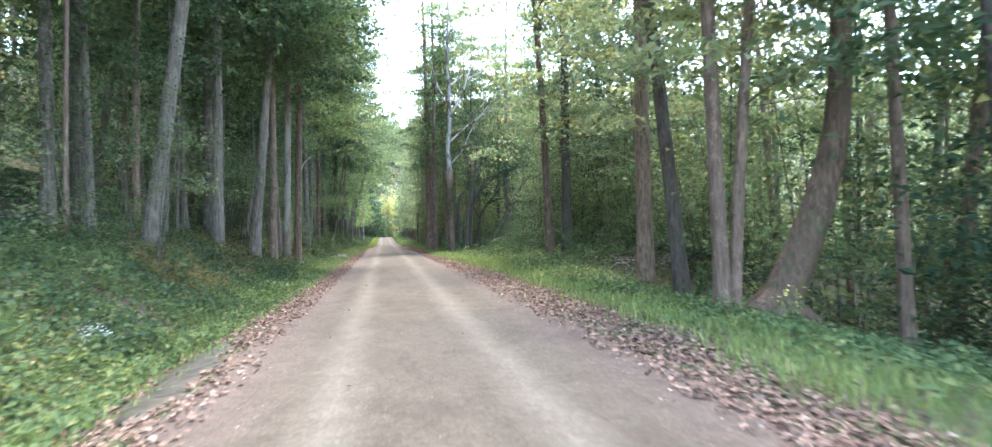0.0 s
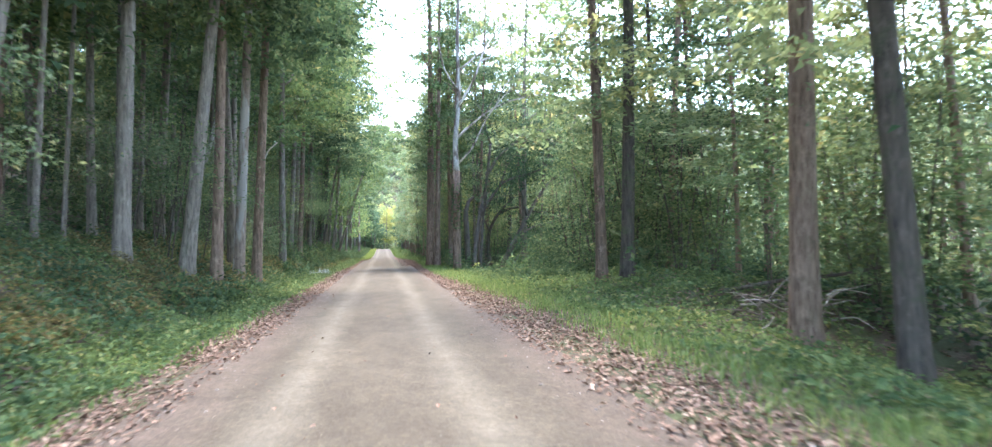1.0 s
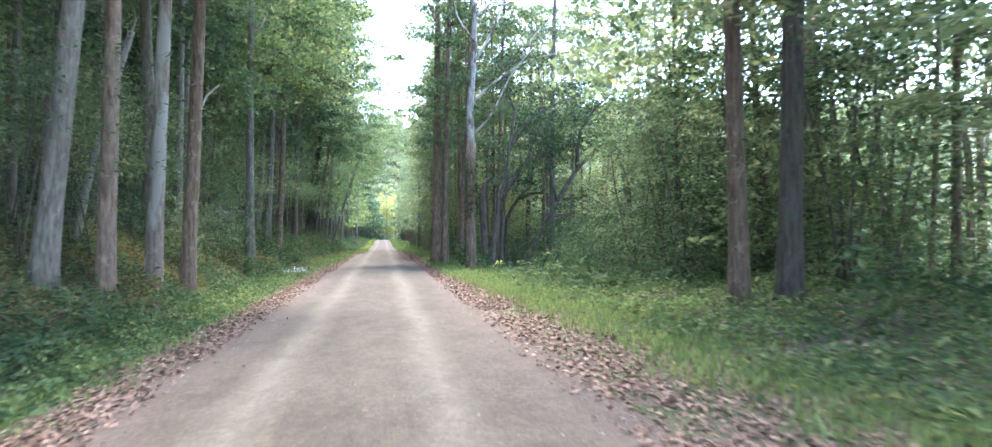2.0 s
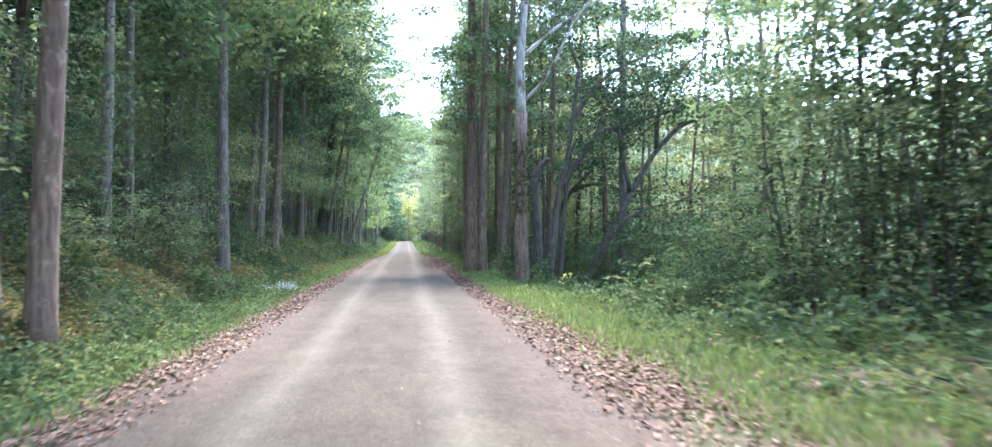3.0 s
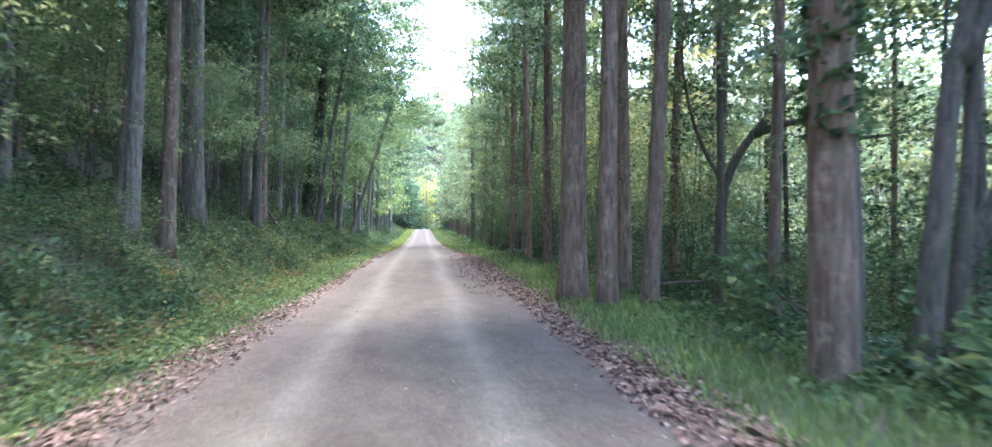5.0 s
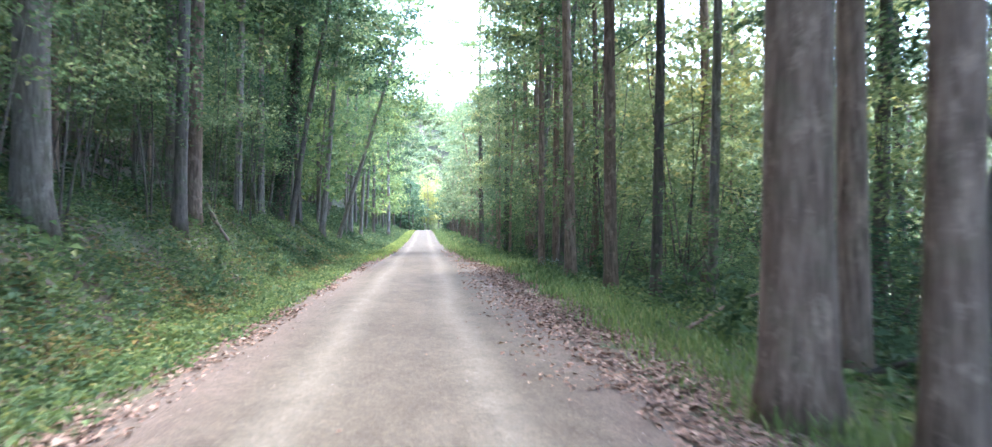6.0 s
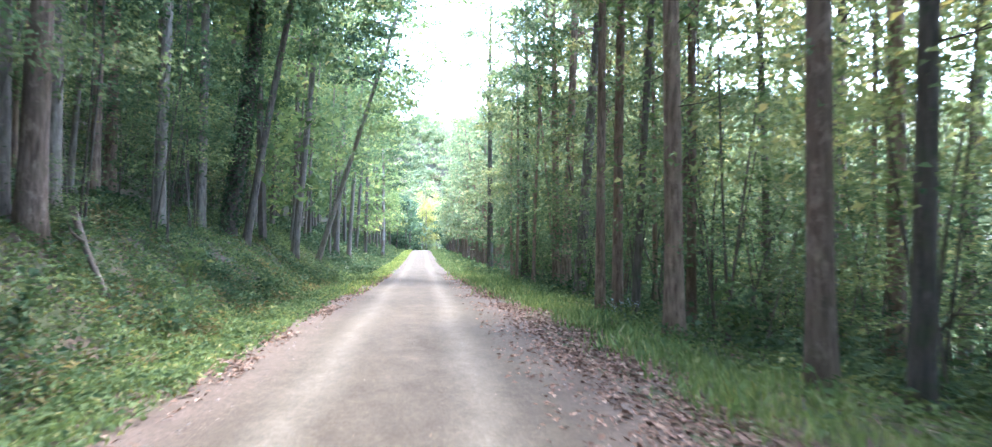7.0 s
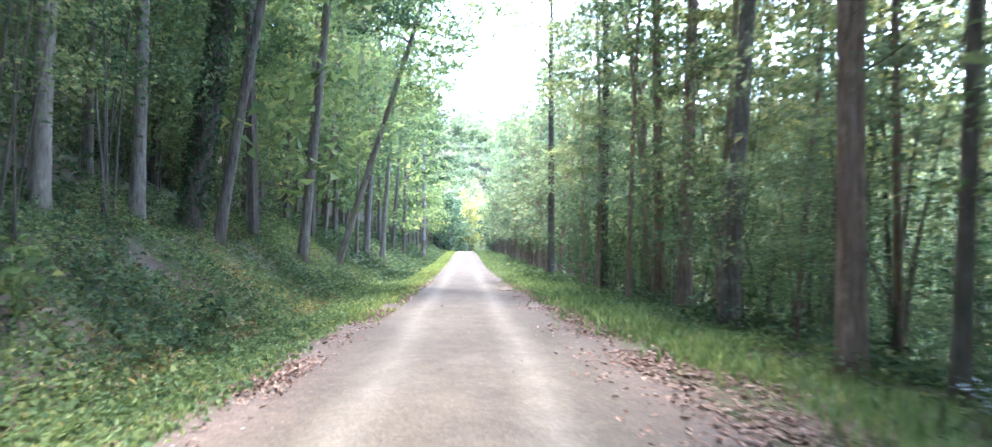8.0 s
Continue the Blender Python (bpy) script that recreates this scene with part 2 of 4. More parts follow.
def soil_mat():
    k = Mat("forest_soil", 0.95, 0.1)
    pos = k.coords()
    fine, mid = k.noise(16.0, 5, 0.7, pos), k.noise(1.1, 4, 0.6, pos)
    col = k.ramp(fine, [(0.3, (0.04, 0.03, 0.022)), (0.5, (0.09, 0.064, 0.046)), (0.72, (0.165, 0.115, 0.082))])
    col = k.mix(k.ramp(mid, [(0.42, (0, 0, 0)), (0.56, (1, 1, 1))]), col, k.ramp(fine, [(0.3, (0.035, 0.04, 0.018)), (0.7, (0.085, 0.09, 0.04))]))
    k.base(col)
    k.bump(fine, 0.7, 0.04)
    return k.m


GRAVEL, SOIL = gravel_mat(), soil_mat()


def mud_mat():
    k = Mat("wet_mud", 0.6, 0.25)
    pos = k.coords()
    col = k.ramp(k.noise(3.0, 4, 0.65, pos), [(0.35, (0.02, 0.017, 0.01)), (0.65, (0.042, 0.035, 0.021))])
    k.base(col)
    k.to(k.ramp(k.noise(5.0, 3, 0.6, pos), [(0.4, (0.5, 0.5, 0.5)), (0.65, (0.85, 0.85, 0.85))]), k.b.inputs["Roughness"])
    k.bump(k.noise(9.0, 3, 0.5, pos), 0.12, 0.01)
    return k.m


def stone_mat():
    k = Mat("stone", 0.85, 0.25)
    isl = k.n("NewGeometry").outputs["Random Per Island"]
    k.base(k.ramp(isl, [(0.0, (0.08, 0.066, 0.053)), (0.6, (0.15, 0.128, 0.105)), (1.0, (0.24, 0.21, 0.18))]))
    return k.m


STONE = stone_mat()

# ---- ground and road ----
XS = np.unique(np.concatenate([np.arange(-14, 14.01, 0.45), np.array([-2.55, 2.55]), -14 - np.cumsum(1.22 ** np.arange(26)), 14 + np.cumsum(1.22 ** np.arange(26))]))
XS = XS[(np.abs(np.abs(XS) - 2.55) < 1e-6) | (np.abs(np.abs(XS) - 2.55) > 0.12)]
YS = np.concatenate([-12 - np.cumsum(1.3 ** np.arange(18))[::-1], np.arange(-12, 130, 0.7), np.arange(130, 280, 2.0), 280 + np.cumsum(2.0 * 1.13 ** np.arange(40))])


def sheet(name, xs, ys, mat):
    gx, gy = np.meshgrid(xs, ys)
    v = np.stack([gx, gy, ground_z(gx, gy)], -1).reshape(-1, 3)
    w = len(xs)
    i = (np.arange(len(ys) - 1)[:, None] * w + np.arange(w - 1)).ravel()
    return mesh_of(name, v, np.stack([i, i + 1, i + w + 1, i + w], 1), mat, True)


road = tagged(new("road", sheet("road", XS[np.abs(XS) <= 2.551], YS, GRAVEL)), "single-lane gravel road with pale packed wheel tracks", "road", kind="structure")
ground = thing("ground", Matrix(), "forest floor of soil, moss and dry leaves beside the road", "ground", kind="structure")
part("soil", sheet("bank", XS[XS <= -2.549], YS, SOIL), ground)
part("soil", sheet("hollow", XS[XS >= 2.549], YS, SOIL), ground)

# ---- crowns ----

def crown_mesh(name, seed, mat, z0, z1, reach, toward, clumps, per, size, wide=0.72):
    """Leaves in clumps round the upper stem. toward: how far the crown hangs over to +x."""
    rng = np.random.default_rng(seed)
    cs = []
    for i in range(clumps):
        f = (i + rng.random()) / clumps
        z = z0 + (z1 - z0) * f
        spread = reach * (0.45 + 0.75 * math.sin(math.pi * min(1, 0.18 + 0.8 * f)))
        a, r = rng.uniform(0, 2 * math.pi), spread * math.sqrt(rng.uniform(0.08, 1))
        c = np.array([r * math.cos(a) + toward * (0.5 + 0.5 * f) * rng.uniform(0.2, 1.2), r * math.sin(a), z + rng.normal(0, 0.3)])
        q = rng.normal(0, 1, (per, 3)) * np.array([wide, wide, 0.24 * wide]) * rng.uniform(0.7, 1.3)
        q[:, 2] -= 0.12 * (q[:, 0] ** 2 + q[:, 1] ** 2)
        cs.append(c + q)
    v, f = leaf_tris(np.concatenate(cs), size, rng, 0.35)
    return mesh_of(name, v, f, mat)


CROWNS = [crown_mesh("crown", 10 + i, (LEAF, LEAF_DEEP_SHADE, LEAF_YELLOW)[i % 3], 5.5 + i % 3, 23 + i % 2, 3.0, 0.6, 48, 88, 0.24) for i in range(4)]
EDGE = [crown_mesh("crown", 30 + i, (LEAF, LEAF_DEEP_SHADE, LEAF, LEAF_YELLOW)[i], 8.5 + i % 2, 24 + i % 2, 2.6, 3.5, 66, 150, 0.2) for i in range(4)]
# verge crowns are brightened through their pale and sunny leaf colours
SLIM = [crown_mesh("crown", 40 + i, (LEAF_PALE_LIT, LEAF_YELLOW, LEAF_YELLOW, LEAF_SUNNY)[i], 5.0 + i % 2, 20 + i % 2, 2.1, -0.7, 28, 215, 0.17, 0.66) for i in range(4)]

# one pale kind lightens these crowns by colour, in place of brighter light
THIN = [crown_mesh("crown", 50 + i, (LEAF, LEAF_YELLOW, LEAF_PALE_LIT, LEAF)[i], 7.5 + i % 3, 21 + i % 2, 2.2, 0.3, 21, 230, 0.17, 0.66) for i in range(4)]


def stem_points(height, lean, bend, seed, rings=12):
    """The line of a trunk: it leans by lean = (x, y) metres in ten of height, and wanders by bend."""
    rng = np.random.default_rng(seed)
    ph = rng.uniform(0, 6.28, 4)
    pts = []
    for i in range(rings):
        f = (i / (rings - 1)) ** 1.25
        z = -0.35 + f * (height + 0.35)
        pts.append((lean[0] * z / 10 + bend * (math.sin(3.1 * f + ph[0]) - math.sin(ph[0])) * f ** 0.7,
                    lean[1] * z / 10 + bend * (math.sin(2.6 * f + ph[1]) - math.sin(ph[1])) * f ** 0.7, z))
    return pts


def trunk_mesh(name, d, height, lean, bend, seed, mat, flare=1.0, sides=12):
    pts = stem_points(height, lean, bend, seed, 16)
    radii = []
    for _, _, z in pts:
        f = max(0.0, z / height)
        radii.append(d / 2 * (0.12 + 0.88 * (1 - f) ** 0.75) * (1 + flare * 0.55 * math.exp(-max(z, 0) / 0.35)))
    v, f = tube(pts, radii, sides, 0.06, seed)
    return mesh_of(name, v, f, mat, True), pts, radii


def limb_mesh(name, start, r, length, azim, rise, seed, mat, droop=0.0):
    rng = np.random.default_rng(seed)
    p = Vector(start)
    d = Vector((math.cos(azim) * math.cos(rise), math.sin(azim) * math.cos(rise), math.sin(rise)))
    pts, radii = [], []
    for i in range(7):
        pts.append(tuple(p))
        radii.append(r * (1 - 0.82 * i / 6))
        p = p + d * length / 6
        d = (d + Vector(rng.normal(0, 0.16, 3)) + Vector((0, 0, -droop))).normalized()
    v, f = tube(pts, radii, 6, 0.05, seed)
    return mesh_of(name, v, f, mat, True)


def twig_set(name, starts, r, length, rng, mat, parent, rise=0.35):
    """Thin forked twigs that grow from the given points."""
    vs, fs, base = [], [], 0

    def grow(p, d, n, rad, depth):
        nonlocal base
        pts, radii = [], []
        for i in range(5):
            pts.append(tuple(p))
            radii.append(rad * (1 - 0.75 * i / 4))
            p = p + d * n / 4
            d = d + rng.normal(0, 0.17, 3)
            d = d / np.linalg.norm(d)
        v, f = tube(pts, radii, 4, 0, depth, False)
        vs.extend(v)
        fs.extend(tuple(q + base for q in g) for g in f)
        base += len(v)
        if depth:
            for i in (2, 3, 4):
                e = d + rng.normal(0, 0.55, 3) * np.array([1, 1, 0.7])
                grow(np.array(pts[i]), e / np.linalg.norm(e), n * rng.uniform(0.4, 0.65), radii[i] * 0.75, depth - 1)

    for p in starts:
        a = rng.uniform(0, 6.28)
        d = np.array([math.cos(a), math.sin(a), rng.uniform(-0.2, 2 * rise)])
        grow(np.array(p, float), d / np.linalg.norm(d), length * rng.uniform(0.6, 1.3), r, 1)
    return tagged(part(name, mesh_of(name, vs, fs, mat, True), parent), kind="stuff")


def ivy(pts, radii, low, high, count, rng, parent):
    """Leaves of a climber clinging round a trunk."""
    z = rng.uniform(low, high, count)
    zs = [p[2] for p in pts]
    a = rng.uniform(0, 6.28, count)
    r = np.interp(z, zs, radii) + 0.03 + 0.1 * rng.beta(1, 2, count) * (1 + wave(a * 2, z, 1.2, 3.0))
    c = np.stack([np.interp(z, zs, [p[0] for p in pts]) + r * np.cos(a), np.interp(z, zs, [p[1] for p in pts]) + r * np.sin(a), z], 1)
    v, f = leaf_quads(c, 0.14, rng, 0.3, 0.8)
    return tagged(part("ivy", mesh_of("ivy", v, f, LEAF_DEEP_SHADE), parent, "climbing green ivy"), kind="stuff")


TREES = []
SEED = [1000]


def tree(x, y, d, lean=(0.0, 0.0), height=24.0, mat=None, bend=0.25, crown=None, turn=0.0, limbs=3, flare=1.0, label="", size=1.0, group="roadside trees"):
    """A single tree: trunk, limbs and crown."""
    SEED[0] += 1
    s = SEED[0]
    rng = np.random.default_rng(s)
    mat = mat or BARK
    t = thing("tree", pose(x, y, gz(x, y)), label or "tall slender tree with furrowed grey bark and a green crown", "tree", group)
    me, pts, radii = trunk_mesh("trunk", d, height, lean, bend, s, mat, flare)
    stem = part("trunk", me, t)
    for i in range(limbs):
        k = min(len(pts) - 3, 8 + i)
        part("limb", limb_mesh("limb", pts[k], radii[k] * 0.5, rng.uniform(2.2, 4.2), rng.uniform(0, 6.28), rng.uniform(0.2, 0.9), s * 7 + i, mat), t)
    if crown and group != "woodland trees":
        cs = []
        for _ in range(7):
            k = rng.integers(3, 10)
            a = rng.uniform(0, 6.28)
            c = np.array(pts[k]) + np.array([math.cos(a), math.sin(a), 0]) * (radii[k] + rng.uniform(0.05, 0.5)) + np.array([0, 0, rng.uniform(-0.5, 0.5)])
            cs.append(c + rng.normal(0, 1, (16, 3)) * np.array([0.22, 0.22, 0.12]))
        v, f = leaf_quads(np.concatenate(cs), 0.13, rng, 0.6)
        tagged(part("foliage", mesh_of("foliage", v, f, LEAF if s % 2 else LEAF_YELLOW), stem), kind="stuff")
    if group != "woodland trees":
        twig_set("twig", [pts[k] for k in rng.integers(4, 11, 6)], 0.016, 1.5, rng, BARK_DARK, stem)
    if "ivy" in label:
        ivy(pts, radii, 0.3, 9.0, 2200, rng, stem)
    if crown:
        top = pts[9]
        part("crown", crown, t, at=Matrix.Translation((top[0], top[1], 0)) @ pose(0, 0, 0, 0, 0, turn) @ Matrix.Diagonal((size, size, height / 24.0, 1)))
    TREES.append((x, y))
    return t


# the trees that stand along the bank
BANK = "straight tall tree with grey furrowed bark on the green bank"


def bank_tree(x, y, d, lx=0.35, ly=0.0, height=24.0, mat=None, bend=0.22, kind=0, label="", limbs=3):
    return tree(x, y, d, (lx, ly), height, mat, bend, EDGE[kind % 4], (SEED[0] * 37) % 70 - 35, limbs, label=label or BANK, group="trees on the bank")


bank_tree(-10.3, 27.7, 0.48, 0.2)
bank_tree(-9.9, 24.2, 0.42, 0.3, kind=1)
bank_tree(-7.6, 25.6, 0.52, 1.65, bend=0.1, kind=2, label="thick grey tree leaning out towards the road")
bank_tree(-9.3, 45.5, 0.42, 0.3, kind=3)
bank_tree(-7.1, 33.4, 0.46, 0.2, kind=0)
bank_tree(-8.1, 36.6, 0.5, 0.3, kind=1)
bank_tree(-6.3, 37.2, 0.48, 0.95, kind=2)
bank_tree(-5.7, 38.9, 0.4, 0.25, kind=3, mat=BARK_BROWN)
bank_tree(-5.4, 41.4, 0.42, 0.35, kind=0, mat=BARK_PEELED, label="slender tree with pale peeling bark high on its trunk")
lichen_tree = bank_tree(-5.1, 43.6, 0.42, 0.4, kind=1, mat=BARK_BROWN, label="rough-barked tree with lichen patches at the foot of the bank")
bank_tree(-6.1, 44.1, 0.38, -0.2, kind=2)
bank_tree(-7.9, 54.0, 0.34, 0.3, kind=3)
bank_tree(-6.0, 59.8, 0.42, -0.1, kind=0, mat=BARK, label="straight smooth grey tree at the edge of the bank")
bank_tree(-6.9, 71.8, 0.4, 0.6, kind=1)
bank_tree(-7.8, 73.7, 0.36, 0.8, kind=2)
bank_tree(-6.3, 72.6, 0.4, 0.45, kind=3, mat=BARK_BROWN)
bank_tree(-7.1, 77.9, 0.68, 0.0, kind=0, height=27, label="broad old tree with deeply furrowed bark on the bank")
bank_tree(-6.8, 86.0, 0.4, 0.4, kind=1, mat=BARK_DARK)
bank_tree(-7.8, 88.6, 0.42, 0.1, kind=2)
bank_tree(-7.1, 88.4, 0.52, 0.4, kind=3, mat=BARK_BROWN)
bank_tree(-8.5, 92.4, 0.42, 0.2, kind=0)
bank_tree(-8.0, 98.6, 0.36, 0.15, kind=1)
bank_tree(-7.8, 102.6, 0.34, 0.2, kind=2)
bank_tree(-7.5, 105.3, 0.62, 1.7, kind=3, mat=BARK_DARK, bend=0.7, label="dark ivy-clad tree bending out towards the road")
bank_tree(-6.9, 105.9, 0.32, 1.5, kind=0, mat=BARK_DARK, bend=0.4)
bank_tree(-6.4, 115.1, 0.4, 0.9, kind=1)
bank_tree(-6.1, 122.0, 0.34, 3.0, kind=2, bend=0.3, label="slim grey tree leaning over the bank towards the road")
bank_tree(-6.6, 137.2, 0.42, 0.4, kind=3)
bank_tree(-6.0, 141.6, 0.36, 0.5, kind=0)
bank_tree(-5.0, 180.0, 0.5, 0.1, kind=1, mat=BARK_PEELED, label="pale-stemmed tree far along the road")

# the trees on the other side
VERGE = "tall tree with brown-grey bark beyond the grassy verge"


def verge_tree(x, y, d, lx=0.0, ly=0.0, height=24.0, mat=None, bend=0.2, kind=0, label="", limbs=3, crown=True, flare=1.0):
    tree(x, y, d, (lx, ly), height, mat or BARK_BROWN, bend, (THIN if 66 < y < 120 else SLIM)[kind % 4] if crown else None, (SEED[0] * 37) % 60 - 30, limbs, flare, label or VERGE, group="trees by the verge")


verge_tree(6.1, 15.2, 0.34, -0.1, kind=0)
verge_tree(6.45, 15.5, 0.26, 0.7, bend=0.4, kind=1)
verge_tree(12.0, 16.5, 0.4, 1.6, kind=3)
verge_tree(7.44, 23.9, 0.52, 0.0, kind=0, mat=BARK_BROWN)
verge_tree(7.45, 20.85, 0.44, -0.75, kind=1, mat=BARK_DARK)
verge_tree(6.7, 34.7, 0.36, -0.1, kind=2)
verge_tree(7.3, 34.0, 0.42, 0.3, kind=3, mat=BARK_DARK)
verge_tree(9.9, 31.9, 0.15, 0.1, height=13, kind=0, limbs=1, label="thin pale-stemmed sapling tree in the brush")
verge_tree(14.2, 38.7, 0.25, -0.1, height=18, kind=1)
verge_tree(6.6, 66.0, 0.24, 0.2, kind=0)
verge_tree(5.7, 73.4, 0.26, -0.2, kind=1)
verge_tree(7.4, 76.0, 0.28, 0.1, kind=0, mat=BARK)
verge_tree(6.4, 79.0, 0.22, 0.3, kind=2, mat=BARK)
verge_tree(3.35, 68.6, 0.6, 0.05, kind=3, bend=0.12, label="thick straight brown tree close to the road")
verge_tree(3.75, 67.2, 0.4, 0.1, kind=0, mat=BARK_BROWN, bend=0.12)
verge_tree(4.6, 67.2, 0.34, 0.5, kind=1)
verge_tree(5.0, 70.7, 0.34, 0.0, kind=2)
verge_tree(4.85, 81.8, 0.34, 0.0, kind=0, bend=0.1)
verge_tree(5.9, 81.5, 0.28, 0.3, kind=1, mat=BARK_DARK)
verge_tree(4.85, 87.3, 0.36, 0.0, kind=2)
verge_tree(5.31, 91.8, 0.2, 0.5, kind=3, mat=BARK_DARK, label="thin dark tree leaning away from the road")
verge_tree(6.5, 91.2, 0.24, 0.1, kind=0)
verge_tree(5.6, 94.7, 0.3, 0.0, kind=1)
verge_tree(4.8, 93.3, 0.26, 0.0, kind=1)
verge_tree(5.6, 100.3, 0.4, 0.6, kind=2, mat=BARK)
verge_tree(6.1, 105.6, 0.42, 0.2, kind=3)
verge_tree(6.4, 109.6, 0.38, 0.0, kind=0)
verge_tree(5.9, 117.4, 0.4, 0.0, kind=1, mat=BARK_DARK)
verge_tree(5.1, 131.0, 0.44, 0.1, kind=2, mat=BARK_DARK)
verge_tree(5.2, 233.0, 0.6, -0.3, height=19, kind=3, mat=BARK_DARK, crown=False, limbs=5, bend=0.5, label="dark bare-limbed tree far along the road")

# ---- single trees with a shape of their own ----


def path_limb(name, points, r0, r1, mat, parent, sides=8, label=""):
    n = len(points)
    fine, radii = [], []
    for i in range(n - 1):
        for s in range(3):
            f = s / 3
            a, c = Vector(points[i]), Vector(points[i + 1])
            prev, nxt = Vector(points[max(i - 1, 0)]), Vector(points[min(i + 2, n - 1)])
            fine.append(tuple(0.5 * ((2 * a) + (c - prev) * f + (2 * prev - 5 * a + 4 * c - nxt) * f * f + (3 * a - prev - 3 * c + nxt) * f ** 3)))
    fine.append(tuple(points[-1]))
    for i in range(len(fine)):
        radii.append(r0 + (r1 - r0) * (i / (len(fine) - 1)) ** 0.8)
    v, f = tube(fine, radii, sides, 0.06, int(1000 * r0) + n)
    return part(name, mesh_of(name, v, f, mat, True), parent, label)


# a dying tree: brown bark below, stripped and pale above, with bare white limbs
dead = thing("dead_tree", pose(4.45, 59.8, gz(4.45, 59.8)), "thick dying tree, brown below, stripped pale above with bare limbs", "tree", "trees by the verge")
path_limb("trunk", [(0, 0, -0.3), (0.03, 0, 0.4), (0.0, 0.0, 3), (0.05, 0, 6.2)], 0.29, 0.215, BARK_BROWN, dead, 12)
path_limb("stripped_trunk", [(0.05, 0, 6.1), (0.0, 0, 8.0), (0.25, 0.1, 11), (0.2, 0, 15), (0.5, 0.2, 19)], 0.21, 0.07, BARK_PALE, dead, 10, "pale stripped upper trunk")
path_limb("bare_limb", [(0.1, 0, 6.6), (1.0, -0.4, 7.6), (1.9, -0.6, 9.4), (3.0, -1.0, 10.8)], 0.075, 0.028, BARK_PALE, dead, 6)
path_limb("bare_limb", [(0.05, 0, 8.2), (1.6, 0.6, 9.6), (3.6, 1.2, 10.8), (6.6, 1.6, 11.4)], 0.09, 0.028, BARK_PALE, dead, 6)
path_limb("bare_limb", [(0.2, 0, 10.2), (1.2, -0.2, 11.9), (2.0, 0.1, 14.0), (3.6, 0.3, 16.0)], 0.08, 0.028, BARK_PALE, dead, 6)
path_limb("bare_limb", [(0.25, 0, 11.2), (-0.6, 0.3, 12.6), (-1.0, 0.4, 14.6)], 0.065, 0.028, BARK_PALE, dead, 6)
path_limb("bare_limb", [(0.2, 0, 12.4), (2.2, 0.4, 14.0), (4.4, 0.2, 14.6)], 0.07, 0.021, BARK_PALE, dead, 6)
path_limb("bare_limb", [(2.6, 0.9, 10.2), (3.2, 0.5, 11.6), (4.4, 0.4, 12.8)], 0.054, 0.0168, BARK_PALE, dead, 5)
path_limb("bare_limb", [(1.6, -0.2, 13.0), (2.8, -0.4, 13.6), (3.9, -0.5, 14.9)], 0.054, 0.0168, BARK_PALE, dead, 5)
TREES.append((4.6, 59.8))
dead_rng = np.random.default_rng(8)
twig_set("twig", [(1.9, -0.6, 9.4), (3.0, -1.0, 10.8), (3.6, 1.2, 10.8), (5.0, 1.4, 11.1), (1.2, -0.2, 11.9), (2.0, 0.1, 14.0), (2.2, 0.4, 14.0), (3.4, 0.3, 14.4), (-1.0, 0.4, 14.6), (4.0, 0.4, 12.4)], 0.02, 2.0, dead_rng, DEADWOOD, dead, 0.5)
ivy([(0, 0, 0), (0.05, 0, 6.2)], [0.27, 0.21], 2.6, 5.4, 420, dead_rng, dead)

# an old tree whose trunk rises slantwise out of a broad mossy root
old = thing("tree", pose(7.1, 15.3, gz(7.1, 15.3)), "thick old tree rising slantwise from a broad mossy root", "tree", "trees by the verge")
path_limb("trunk", [(-0.1, 0, -0.4), (0.25, 0, 0.5), (0.85, 0.05, 1.7), (1.4, 0.05, 3.1), (1.75, 0, 5.0), (1.9, 0, 9.0), (2.0, 0.1, 14), (2.1, 0.1, 21)], 0.52, 0.08, BARK_MOSSY, old, 14)
path_limb("root", [(0.1, -0.1, 0.6), (-0.5, -0.3, 0.35), (-1.0, -0.5, -0.1)], 0.3, 0.1, BARK_MOSSY, old, 8)
path_limb("root", [(0.2, 0.1, 0.7), (-0.2, 0.6, 0.3), (-0.5, 0.9, -0.15)], 0.28, 0.1, BARK_MOSSY, old, 8)
path_limb("root", [(0.3, -0.2, 0.5), (0.6, -0.6, 0.2), (0.9, -1.0, -0.3)], 0.26, 0.1, BARK_MOSSY, old, 8)
part("crown", SLIM[0], old, at=pose(1.5, 0, 0))
TREES.append((7.6, 15.3))

# a pale dead branch, broken short, on the rough-barked tree at the foot of the bank
path_limb("dead_branch", [(0.2, 0, 5.0), (0.4, -0.1, 5.15), (0.55, -0.15, 5.45), (0.9, -0.2, 5.75)], 0.05, 0.025, BARK_PALE, lichen_tree, 6, "pale broken dead branch")
path_limb("dead_branch", [(0.2, 0, 4.3), (0.3, -0.1, 4.5), (0.32, -0.12, 4.95)], 0.035, 0.02, BARK_PALE, lichen_tree, 6, "pale broken dead branch")

# a rotten stem snapped off, its top hooked over
stub = thing("broken_tree", pose(5.2, 60.9, gz(5.2, 60.9)), "rotten dark tree snapped off at mid height", "tree", "trees by the verge")
path_limb("trunk", [(0, 0, -0.3), (0.05, 0, 1.5), (-0.05, 0, 3.4), (0.0, 0, 4.0)], 0.2, 0.15, BARK_DARK, stub, 10)
path_limb("hooked_top", [(0.0, 0, 3.9), (0.12, 0, 4.4), (0.5, 0.05, 4.75)], 0.15, 0.09, BARK_DARK, stub, 8, "rotten hooked top")
